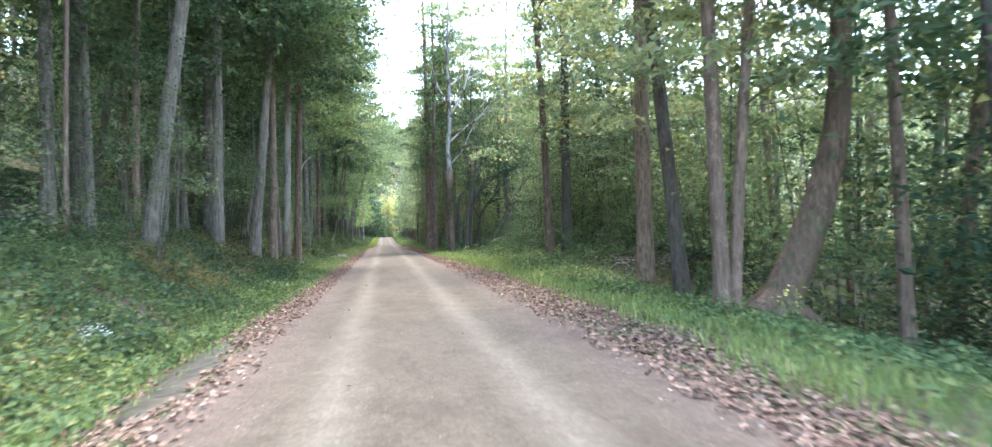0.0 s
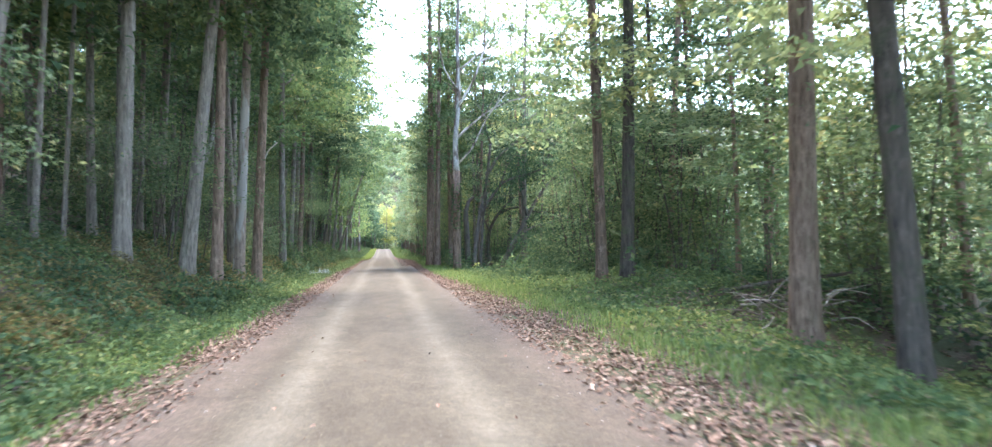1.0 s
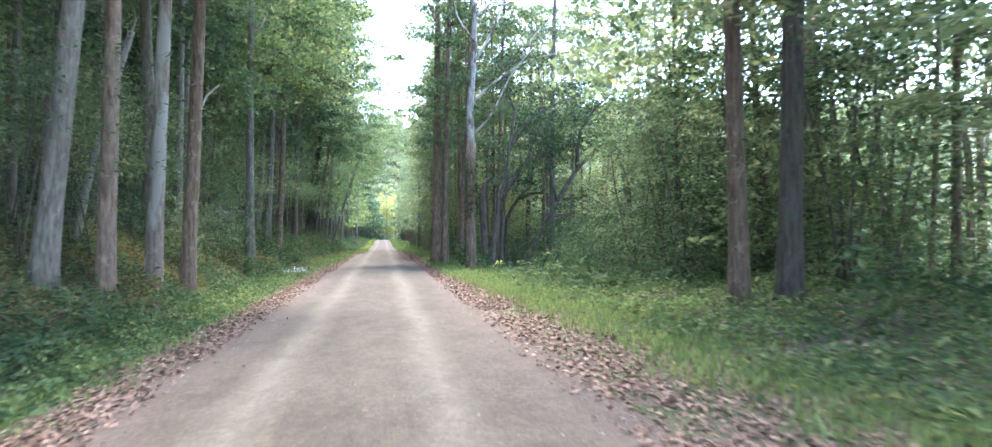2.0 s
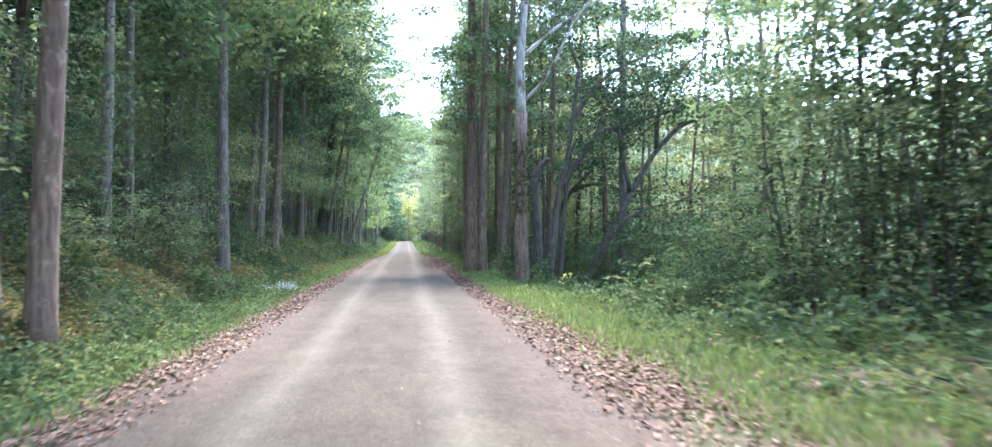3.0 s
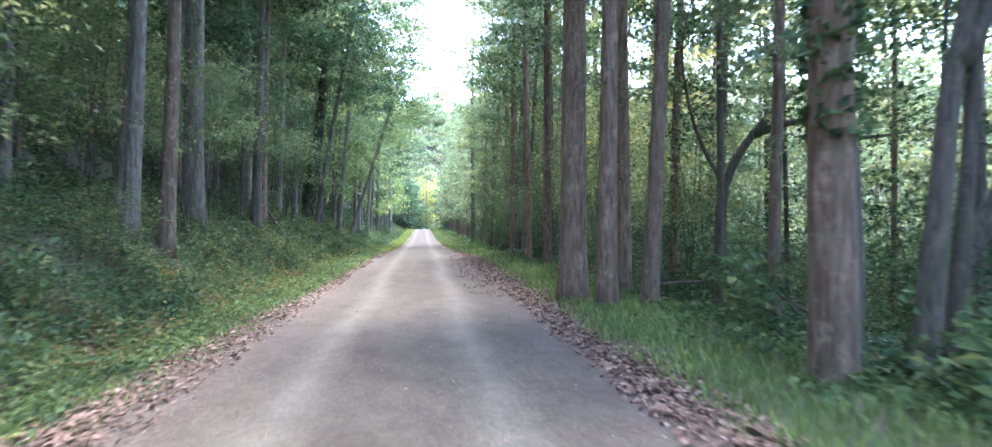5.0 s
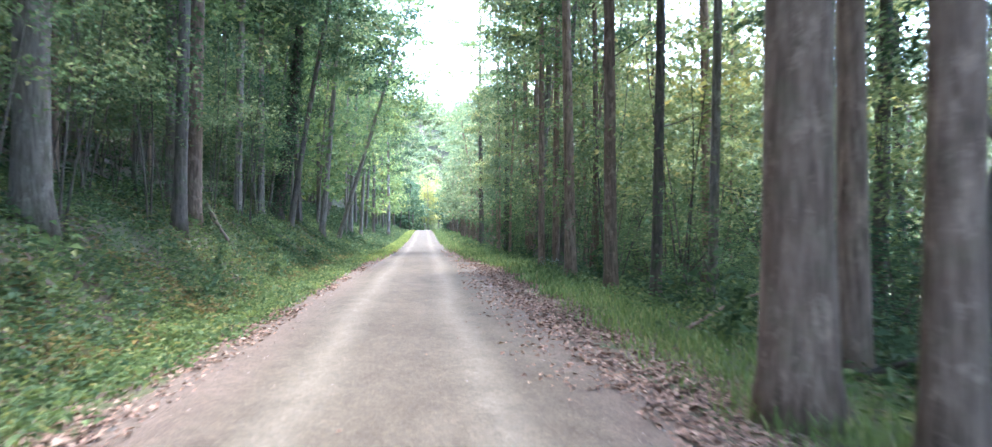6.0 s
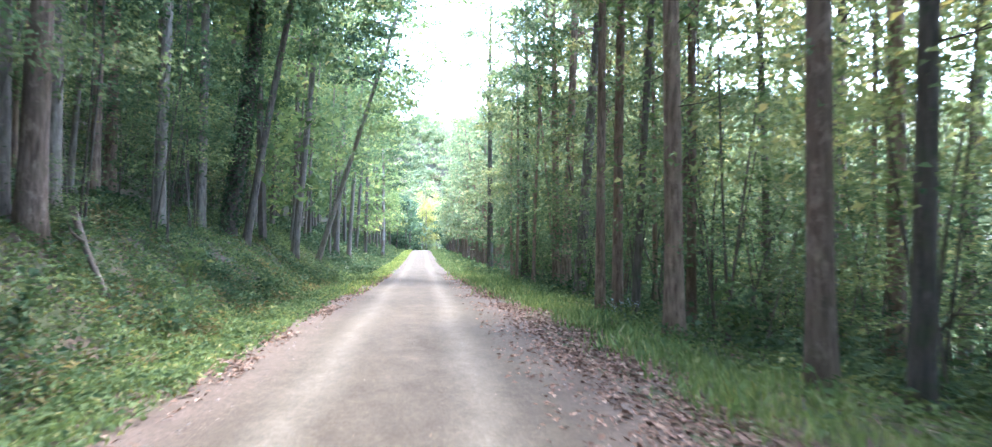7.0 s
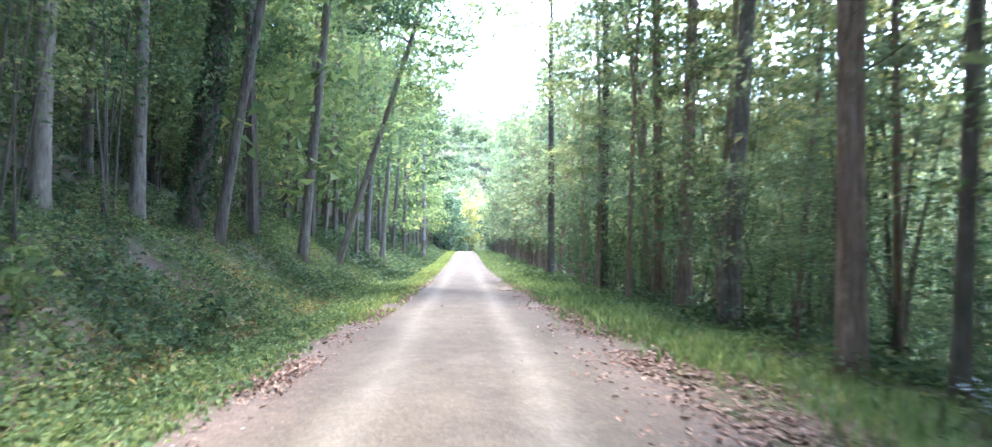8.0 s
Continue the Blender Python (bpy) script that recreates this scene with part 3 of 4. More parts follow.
path_limb("branch_stub", [(-0.03, 0, 3.0), (-0.3, -0.2, 3.3), (-0.42, -0.3, 3.6)], 0.05, 0.02, BARK_DARK, stub, 6)
TREES.append((5.2, 60.9))


def spreading_tree(x, y, label, stems, limbs, sprays):
    """A crooked dark tree: stems and limbs along given lines, with loose leaf sprays at their ends."""
    t = thing("tree", pose(x, y, gz(x, y)), label, "tree", "trees by the verge")
    for r, pts in stems:
        path_limb("trunk", pts, r, r * 0.4, BARK_DARK, t, 9)
    for r, pts in limbs:
        path_limb("limb", pts, r, r * 0.2, BARK_DARK, t, 6)
    r = np.random.default_rng(int(x * 100))
    cs = []
    for _, pts in limbs:
        for f in np.linspace(0.35, 1.0, sprays):
            i = min(int(f * (len(pts) - 1)), len(pts) - 2)
            g = f * (len(pts) - 1) - i
            c = np.array(pts[i]) * (1 - g) + np.array(pts[i + 1]) * g
            for _ in range(3):
                cs.append(c + r.normal(0, 0.6, 3) + r.normal(0, 1, (62, 3)) * np.array([0.55, 0.55, 0.2]))
    v, f = leaf_quads(np.concatenate(cs), 0.16, r, 0.4)
    part("crown", mesh_of("crown", v, f, LEAF_DEEP_SHADE), t)
    twig_set("twig", [pts[k] for _, pts in limbs for k in range(1, len(pts)) for _ in range(2)], 0.022, 1.9, r, BARK_DARK, t, 0.5)
    TREES.append((x, y))


spreading_tree(5.4, 59.8, "dark crooked tree spreading its limbs over the hollow",
               [(0.17, [(0, 0, -0.3), (0.25, 0, 1.8), (0.5, 0.1, 3.4), (0.9, 0.1, 5.2), (1.3, 0.3, 8.0)]),
                (0.12, [(0.45, 0.1, -0.3), (0.6, 0.1, 1.6), (0.75, 0.1, 3.4), (1.0, 0.1, 5.0)])],
               [(0.15, [(0.55, 0.1, 3.5), (1.2, 0.2, 4.5), (2.1, 0.4, 5.6), (3.6, 0.6, 6.1), (5.2, 0.6, 6.6)]),
                (0.12, [(1.0, 0.2, 6.0), (2.0, 0.6, 7.4), (3.4, 1.0, 8.4), (5.0, 1.6, 9.0)]),
                (0.07, [(1.3, 0.3, 8.0), (1.0, 0.8, 9.6), (1.8, 1.2, 11.4)]),
                (0.06, [(1.9, 0.4, 5.4), (2.3, 0.2, 6.6), (3.2, -0.4, 7.8)])], 5)
spreading_tree(7.5, 63.0, "dark crooked tree leaning over the shaded hollow",
               [(0.21, [(-0.2, 0, -0.3), (0.5, 0, 1.4), (1.5, 0, 3.2), (2.2, 0.2, 4.5), (3.4, 0.4, 6.2), (4.8, 0.5, 7.4)])],
               [(0.12, [(2.0, 0.1, 4.2), (1.7, 0.2, 5.6), (1.5, 0.5, 7.6), (1.9, 0.8, 9.6)]),
                (0.14, [(3.2, 0.4, 6.0), (3.3, 0.4, 7.6), (4.2, 0.8, 9.2), (5.6, 1.0, 10.4)]),
                (0.09, [(1.2, 0, 2.8), (2.6, 0.4, 3.5), (4.4, 0.9, 3.9), (6.2, 1.0, 4.7)]),
                (0.1, [(4.2, 0.5, 7.0), (5.8, 0.3, 7.5), (7.6, 0.2, 7.2)])], 5)
spreading_tree(8.4, 72.5, "dark bent tree with an arching limb",
               [(0.2, [(0, 0, -0.3), (-0.3, 0, 1.8), (-0.2, 0, 3.6), (0.6, 0.1, 5.0), (1.8, 0.2, 6.2)])],
               [(0.13, [(0.6, 0.1, 5.0), (2.0, 0.2, 5.4), (3.8, 0.4, 5.0), (5.4, 0.6, 5.2)]),
                (0.1, [(1.4, 0.2, 5.8), (1.8, 0.5, 7.6), (3.0, 0.9, 9.4)]),
                (0.08, [(-0.2, 0, 3.6), (-0.9, 0.3, 5.2), (-1.2, 0.5, 7.4), (-0.6, 0.8, 9.4)])], 5)

# ---- the woods behind ----
rng = np.random.default_rng(5)


def free_place(x0, x1, y0, y1, gap):
    for _ in range(60):
        x, y = rng.uniform(x0, x1), rng.uniform(y0, y1)
        if all((x - a) ** 2 + (y - b) ** 2 > gap ** 2 for a, b in TREES):
            return x, y
    return None


def fill(x0, x1, y0, y1, count, gap, crowns=None):
    global rng
    rng = np.random.default_rng(int(100 + x0 * 7 + y0 * 3 + count))
    for _ in range(count):
        at = free_place(x0, x1, y0, y1, gap)
        if at:
            tree(*at, rng.choice([0.14, 0.18, 0.24, 0.3, 0.4]), (rng.normal(0.15, 0.35), rng.normal(0, 0.3)), rng.uniform(20, 26),
                 (BARK, BARK_BROWN, BARK_DARK)[rng.integers(3)], 0.25, (crowns or (CROWNS if at[0] < 0 else SLIM))[rng.integers(4)], rng.uniform(0, 360), 2,
                 label="forest tree with a slim grey-brown trunk among the undergrowth", group="woodland trees")


fill(-15, -8.3, -2, 108, 62, 1.6)
fill(9.5, 17, 72, 100, 15, 2.4)
fill(11, 18, 100, 114, 4, 3.0)
fill(9.0, 14, 104, 126, 7, 1.7)
fill(10.5, 17, 40, 54, 8, 2.2, CROWNS)
for px, py, pl in ((6.6, 92.6, 0.6), (7.2, 96.4, -0.3), (6.2, 103.0, 0.4), (7.4, 101.2, 0.9), (5.2, 108.8, 0.2), (6.8, 112.4, -0.5), (5.0, 113.6, 0.3), (7.8, 107.0, 0.3), (5.6, 121.0, -0.2), (6.4, 126.0, 0.4)):
    tree(px, py, 0.16, (pl, 0.0), 19.0, BARK_BROWN, 0.35, SLIM[int(py) % 4], py * 9, 2, label="slim young tree beside the verge", group="woodland trees", size=0.7)
for px, py, pl in ((-9.2, 83.0, 0.5), (-9.6, 96.0, 0.9), (-8.6, 109.0, 1.2), (-8.0, 113.0, 0.3), (-7.2, 119.0, 0.8), (-7.6, 127.0, 0.5), (-6.4, 131.0, 0.2), (-9.0, 68.0, 0.4), (-8.6, 63.0, 0.7)):
    tree(px, py, 0.18, (pl, 0.0), 21.0, BARK, 0.35, CROWNS[int(py) % 4], py * 9, 2, label="slim young grey tree on the bank", group="woodland trees", size=0.8)
fill(12, 19, 62, 76, 3, 3.4)
fill(10, 22, 6, 40, 7, 3.4)
fill(9.5, 17, 10, 34, 4, 2.6)
fill(9.0, 15, 10, 18, 4, 2.2, CROWNS)
fill(7, 14, 64, 80, 7, 2.2, THIN)


def woods(name, label, spots, mats, low, per, size, reach, tall):
    """Trees too far off to count: stems and leaf clumps in one mesh."""
    vs, fs, ms, base = [], [], [], 0
    for n, (x, y) in enumerate(spots):
        z, h = gz(x, y), tall * rng.uniform(0.8, 1.15)
        v, f = tube([(x, y, z - 0.5), (x + rng.normal(0, 0.3), y, z + h * 0.5), (x + rng.normal(0, 0.6), y, z + h * 0.9)], [0.2, 0.14, 0.04], 5, 0, n, False)
        vs.append(np.array(v))
        fs.append(np.array(f) + base)
        ms.append(np.zeros(len(f), int))
        base += len(v)
        k = max(5, int(per / 24))
        f01 = (np.arange(k) + rng.uniform(0, 1, k)) / k
        a, r = rng.uniform(0, 6.28, k), reach * (0.35 + 0.8 * np.sin(math.pi * (0.15 + 0.8 * f01))) * np.sqrt(rng.uniform(0.05, 1, k))
        c = np.stack([x + r * np.cos(a), y + r * np.sin(a), z + h * (low + (1 - low) * f01)], 1)
        c = (c[:, None] + rng.normal(0, 1, (k, 48, 3)) * np.array([0.26, 0.26, 0.12]) * reach).reshape(-1, 3)
        v, f = leaf_tris(c, size, rng, 0.3)
        vs.append(v)
        fs.append(f + base)
        ms.append(np.full(len(f), 1))
        base += len(v)
    me = mesh_of(name, np.concatenate(vs), [tuple(r) for f in fs for r in f.tolist()], mats)
    me.polygons.foreach_set("material_index", np.concatenate(ms).astype(np.int32))
    return tagged(new(name, me), label, "woods", kind="stuff")


def spots(x0, x1, y0, y1, count, gap):
    global rng
    rng = np.random.default_rng(int(900 + x0 * 7 + y0 * 3))
    out = []
    for _ in range(count):
        at = free_place(x0, x1, y0, y1, gap)
        if at:
            TREES.append(at)
            out.append(at)
    return out


woods("hillside_woods", "dense green forest climbing the hillside behind the bank", spots(-38, -15, 0, 160, 120, 2.3), [BARK, LEAF_YELLOW], 0.03, 620, 0.38, 2.6, 24)
woods("upper_hill_woods", "deep green forest high on the hillside", spots(-62, -15, 110, 235, 90, 2.8), [BARK, LEAF_DEEP_SHADE], 0.02, 480, 0.55, 3.2, 24)
woods("bank_woods", "slim trees crowding the bank far along the road", spots(-15, -6.0, 110, 245, 90, 1.8), [BARK_DARK, LEAF], 0.1, 620, 0.4, 2.9, 23)
woods("verge_woods", "slim leafy trees crowding the verge far along the road", spots(5.4, 15, 112, 245, 90, 1.8), [BARK_BROWN, LEAF_YELLOW], 0.14, 560, 0.36, 2.0, 17)
woods("hollow_woods", "yellow-green woods across the hollow", spots(20, 55, -5, 170, 165, 2.4), [BARK_BROWN, LEAF_YELLOW], 0.04, 660, 0.34, 3.0, 16)
woods("far_hollow_woods", "deep green woods filling the far end of the hollow", spots(15, 52, 125, 245, 60, 2.6), [BARK_DARK, LEAF_DEEP_SHADE], 0.0, 480, 0.5, 3.2, 15)
woods("crest_woods", "dark green trees just past the crest of the road", spots(-24, -2.5, 250, 290, 40, 2.0) + spots(6, 24, 250, 290, 26, 2.0), [BARK_DARK, LEAF_DEEP_SHADE], 0.0, 420, 0.55, 2.6, 13)
# sun on the end trees and haze on the hill come from leaf colour
woods("end_woods", "trees past the crest of the road, sunlight put into their pale leaf colour", spots(-34, 44, 292, 390, 80, 3.0), [BARK, LEAF_PALE_LIT], 0.0, 480, 0.6, 3.4, 17)
woods("hill_woods", "woods on the distant hill, haze put into their pale leaf colour", spots(-140, 160, 400, 800, 220, 6.0), [BARK, LEAF_PALE_LIT], 0.0, 264, 1.7, 7.5, 15)
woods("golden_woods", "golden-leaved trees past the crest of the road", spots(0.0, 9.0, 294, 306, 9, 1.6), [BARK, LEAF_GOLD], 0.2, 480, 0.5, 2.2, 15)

# ---- undergrowth ----


def spray_mesh(name, seed, mat, height, reach, sprays, per, size, low=0.12, up=0.8):
    """Flat sprays of leaves in layers round thin stems, as of young maples and spicebush."""
    r = np.random.default_rng(seed)
    cs = []
    for i in range(sprays):
        f = (i + r.random()) / sprays
        a, rad = r.uniform(0, 6.28), reach * (0.5 + 0.6 * math.sin(math.pi * (0.2 + 0.7 * f))) * math.sqrt(r.uniform(0.05, 1))
        c = np.array([rad * math.cos(a), rad * math.sin(a), height * (low + (1 - low) * f)])
        q = r.normal(0, 1, (per, 3)) * np.array([0.42, 0.42, 0.1])
        q[:, 2] -= 0.1 * np.hypot(q[:, 0], q[:, 1])
        cs.append(c + q)
    v, f = leaf_quads(np.concatenate(cs), size, r, up)
    return mesh_of(name, v, f, mat)


SPRAYS = [spray_mesh("foliage", 70 + i, (LEAF, LEAF_YELLOW, LEAF_DEEP_SHADE, LEAF, LEAF_YELLOW, HERB)[i], 4.6, 1.7, 40, 22, 0.165, up=(0.8, 0.8, 0.25, 0.6, 0.8, 0.4)[i]) for i in range(6)]
SPRAYS += [spray_mesh("foliage", 80 + i, (LEAF_YELLOW, LEAF)[i], 4.6, 1.6, 24, 38, 0.12, 0.45) for i in range(2)]
STEMS = []
for i in range(3):
    _v, _f = tube(stem_points(4.4, ((i - 1) * 1.2, 0.6), 0.2, 90 + i, 8), [0.03 * (1 - 0.1 * k) for k in range(8)], 6, 0.05, i)
    STEMS.append(mesh_of("stem", _v, _f, BARK_DARK, True))


def sapling(x, y, h, kind=0, label="", wide=1.0):
    t = thing("sapling", pose(x, y, gz(x, y), 0, 0, rng.uniform(0, 360)), label or "leafy green sapling in the undergrowth", "sapling", "undergrowth saplings")
    s = h / 4.6
    m = Matrix.Diagonal((s ** 0.6 * wide, s ** 0.6 * wide, s, 1))
    part("stem", STEMS[rng.integers(3)], t, at=m)
    part("stem", STEMS[rng.integers(3)], t, at=m @ pose(0.1, 0, 0, 0, 0, 130))
    part("foliage", SPRAYS[kind], t, at=m)


BUSHES = [spray_mesh("foliage", 60 + i, (LEAF, LEAF_YELLOW, LEAF_DEEP_SHADE)[i], 8.0, 2.3, 105, 25, 0.15, 0.04, (0.7, 0.6, 0.35)[i]) for i in range(3)]


def tall_shrub(x, y, size, kind, turn):
    """A many-stemmed shrub, leafy from the ground up."""
    t = thing("tall_shrub", pose(x, y, gz(x, y), 0, 0, turn), "tall many-stemmed shrub, leafy from the ground up", "shrub", "shrubs by the verge")
    for i in range(4):
        a = 1.57 * i + 0.4
        path_limb("stem", [(0.1 * math.cos(a), 0.1 * math.sin(a), -0.1), (0.4 * math.cos(a), 0.4 * math.sin(a), 2.2), (0.9 * math.cos(a), 0.9 * math.sin(a), 4.6), (1.2 * math.cos(a + 0.3), 1.2 * math.sin(a + 0.3), 6.8 * size)], 0.05, 0.015, BARK_DARK, t, 6)
    part("foliage", BUSHES[kind], t, at=Matrix.Diagonal((size, size, size, 1)))


for i, (bx, by, bs) in enumerate(((9.2, 39.5, 0.8), (10.6, 41.0, 1.0), (9.0, 43.0, 0.75), (11.2, 44.0, 1.1), (9.6, 45.5, 0.95), (10.8, 47.2, 1.1), (9.2, 48.2, 0.85), (11.6, 49.4, 1.15), (10.2, 50.6, 1.0), (12.2, 46.0, 1.2), (11.4, 52.2, 0.9), (12.6, 41.6, 1.15), (10.0, 36.6, 0.75), (11.6, 37.6, 0.95))):
    tall_shrub(bx, by, bs, (0, 1, 1, 2, 1)[i % 5], 57 * i)


def back_thicket(name, label, x0, x1, y0, y1, count, h0, h1, kinds, wide=1.0):
    """Saplings that stand too deep in the woods to be told apart, in one mesh."""
    r = np.random.default_rng(int(400 + x0 * 7 + y0 * 3 + h0 * 10))
    mats = [BARK_DARK, LEAF, LEAF_YELLOW, LEAF_DEEP_SHADE]
    vs, fs, ms, base = [], [], [], 0
    for _ in range(count):
        x, y, h = r.uniform(x0, x1), r.uniform(y0, y1), r.uniform(h0, h1)
        s, a = h / 4.6, r.uniform(0, 6.28)
        k = kinds[r.integers(len(kinds))]
        for me in (STEMS[r.integers(3)], SPRAYS[k]):
            v = np.empty(3 * len(me.vertices))
            me.vertices.foreach_get("co", v)
            v = v.reshape(-1, 3) * np.array([s ** 0.6 * wide, s ** 0.6 * wide, s])
            v = np.stack([v[:, 0] * math.cos(a) - v[:, 1] * math.sin(a) + x, v[:, 0] * math.sin(a) + v[:, 1] * math.cos(a) + y, v[:, 2] + gz(x, y)], 1)
            vs.append(v)
            fs += [tuple(i + base for i in p.vertices) for p in me.polygons]
            slot = mats.index(me.materials[0]) if me.materials[0] in mats else 1
            ms.append(np.full(len(me.polygons), slot))
            base += len(v)
    me = mesh_of(name, np.concatenate(vs), fs, mats)
    me.polygons.foreach_set("material_index", np.concatenate(ms).astype(np.int32))
    return tagged(new(name, me), label, "undergrowth", kind="stuff")


def thicket(x0, x1, y0, y1, count, h0, h1, kinds, wide=1.0):
    global rng
    rng = np.random.default_rng(int(400 + x0 * 7 + y0 * 3 + h0 * 10))
    for _ in range(count):
        x, y = rng.uniform(x0, x1), rng.uniform(y0, y1)
        sapling(x, y, rng.uniform(h0, h1), kinds[rng.integers(len(kinds))], wide=wide)


back_thicket("hill_undergrowth", "leafy saplings deep among the trees on the slope", -15, -9.6, 8, 60, 28, 2.0, 6.0, (0, 2, 3, 1))
thicket(-9.6, -6.6, 6, 45, 9, 1.2, 2.6, (1, 4, 0))
thicket(-12, -8.4, 60, 120, 34, 3.0, 7.0, (0, 6, 7, 4))
thicket(-8.0, -6.2, 45, 58, 10, 1.4, 3.0, (1, 4, 3))
thicket(-8.8, -6.4, 58, 120, 22, 4.0, 7.0, (6, 7, 6))
thicket(-8.4, -6.6, 20, 56, 12, 3.6, 6.0, (6, 7))
back_thicket("hill_undergrowth", "leafy saplings deep among the trees on the slope", -22, -12, 4, 120, 28, 3.0, 7.0, (0, 2, 3))
thicket(-7.8, -6.2, 62, 118, 8, 0.8, 1.8, (0, 1, 3))
thicket(-12.5, -8.8, 14, 120, 30, 3.0, 6.5, (1, 4, 6, 7))
# hollow saplings: leaf kind 2 carries the shade as dark colour
back_thicket("hollow_undergrowth", "leafy saplings deep in the hollow, shade put into their dark leaf colour", 9.5, 18, 4, 17, 10, 3.0, 5.5, (2, 2, 0), 1.3)
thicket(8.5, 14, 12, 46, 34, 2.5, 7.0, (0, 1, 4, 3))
# the thickets here lean on dark kind 2, shade coloured into the leaves
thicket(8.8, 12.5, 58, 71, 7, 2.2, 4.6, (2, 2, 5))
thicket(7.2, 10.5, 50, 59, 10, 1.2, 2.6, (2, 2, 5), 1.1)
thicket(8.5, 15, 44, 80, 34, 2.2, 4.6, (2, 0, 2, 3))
thicket(5.8, 8.0, 62, 106, 12, 1.5, 4.5, (7, 0, 6))
thicket(5.8, 9.5, 76, 118, 20, 4.5, 8.0, (6, 7))
# again mostly kind 2, so the hollow's shade is in the leaf colour
back_thicket("hollow_undergrowth", "leafy saplings deep in the hollow, shade put into their dark leaf colour", 12, 20, 40, 125, 44, 3.5, 6.0, (2, 0, 2, 3), 1.3)
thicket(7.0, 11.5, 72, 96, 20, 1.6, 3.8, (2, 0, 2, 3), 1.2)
thicket(5.4, 8.0, 94, 126, 14, 2.5, 5.5, (0, 3, 1))
thicket(8.0, 16, 80, 125, 22, 3.0, 7.5, (0, 1, 4, 6))

# ---- ground plants, grass and dry leaves ----
rng = np.random.default_rng(21)


def scatter(x0, x1, y0, y1, count, skew=None):
    x = rng.uniform(x0, x1, count)
    if skew is not None:
        x = x0 + (x1 - x0) * rng.beta(*skew, count)
    return x, rng.uniform(y0, y1, count)


def herb_layer(name, label, x, y, low, high, size, mat, up=0.7, thin=0.0, patch=1.4, narrow=0.6):
    keep = wave(x, y, patch, 7.0) + 0.5 * wave(x, y, patch * 0.4, 3.0) > thin + rng.normal(0, 0.3, len(x))
    x, y = x[keep], y[keep]
    h = low + (high - low) * rng.beta(1.3, 2.2, len(x)) * (0.6 + 0.5 * wave(x, y, 1.1, 1.0))
    c = np.stack([x, y, ground_z(x, y) + h], 1)
    v, f = leaf_quads(c, size, rng, up, narrow)
    return tagged(new(name, mesh_of(name, v, f, mat)), label, "plants", kind="stuff")


def grass_layer(name, label, x, y, low, high, mat, wide=0.02):
    keep = np.abs(x) > green_edge(x, y) + 0.3 * wave(x, y, 1.3, 6.0) + rng.normal(0.05, 0.3, len(x))
    x, y = x[keep], y[keep]
    h = rng.uniform(low, high, len(x)) * (0.75 + 0.35 * wave(x, y, 0.9, 4.0))
    a, lean = rng.uniform(0, 6.28, len(x)), rng.uniform(0.1, 0.7, len(x)) * h
    p = np.stack([x, y, ground_z(x, y) - 0.01], 1)
    s = np.stack([-np.sin(a), np.cos(a), 0 * a], 1) * wide * rng.uniform(0.6, 1.5, len(x))[:, None] * 0.5
    mid = p + np.stack([np.cos(a) * lean * 0.3, np.sin(a) * lean * 0.3, h * 0.6], 1)
    tip = p + np.stack([np.cos(a) * lean, np.sin(a) * lean, h], 1)
    v = np.stack([p - s, mid + s * 1.2, tip, mid - s * 0.8], 1).reshape(-1, 3)
    i = 4 * np.arange(len(x))[:, None]
    me = mesh_of(name, v, (i + np.arange(4)).tolist(), mat)
    return tagged(new(name, me), label, "grass", kind="stuff")


herb_layer("bank_herbs", "low leafy ground plants covering the bank", *scatter(-9.4, -3.5, 1, 126, 165000, (1.0, 1.0)), 0.02, 0.45, 0.105, HERB, thin=-0.8, narrow=0.7)
herb_layer("bank_tall_herbs", "knee-high leafy weeds in patches on the bank", *scatter(-9.0, -4.2, 1, 126, 66000, (1.3, 1.2)), 0.1, 0.95, 0.135, HERB, thin=0.35, patch=2.1, narrow=0.7)
herb_layer("withered_herbs", "yellowing weeds on the upper bank", *scatter(-8.4, -5.0, 20, 62, 46000), 0.03, 0.75, 0.11, WITHERED, thin=-0.15, patch=1.7, narrow=0.6)
herb_layer("withered_bank_herbs", "yellowing weeds on the bank", *scatter(-8.0, -3.8, 60, 112, 30000), 0.03, 0.6, 0.13, WITHERED, thin=0.35, patch=1.5, narrow=0.6)
herb_layer("hill_herbs", "sparse ground plants under the trees on the slope", *scatter(-18, -8.6, 1, 140, 32000), 0.02, 0.5, 0.22, HERB, thin=-0.3)
verge_x, verge_y = scatter(4.4, 10.5, 2, 122, 92000, (1.1, 1.3))
verge_keep = rng.random(len(verge_x)) > 0.6 * sm(62, 68, verge_y) * (1 - sm(96, 104, verge_y)) * sm(4.6, 5.4, verge_x)
herb_layer("verge_herbs", "low leafy plants behind the grass verge", verge_x[verge_keep], verge_y[verge_keep], 0.02, 0.5, 0.115, HERB, thin=-0.5)
herb_layer("verge_tall_herbs", "waist-high weeds along the edge of the hollow", *scatter(5.0, 9.5, 38, 112, 48000, (1.2, 1.4)), 0.1, 1.1, 0.17, HERB, thin=0.15, patch=1.8, narrow=0.65)
# plants of the hollow floor are coloured dark to stand in for shade
herb_layer("hollow_herbs", "ground plants in the hollow, shade put into their dark leaf colour", *scatter(10, 22, 2, 130, 26000), 0.02, 0.6, 0.26, LEAF_DEEP_SHADE, thin=-0.4)
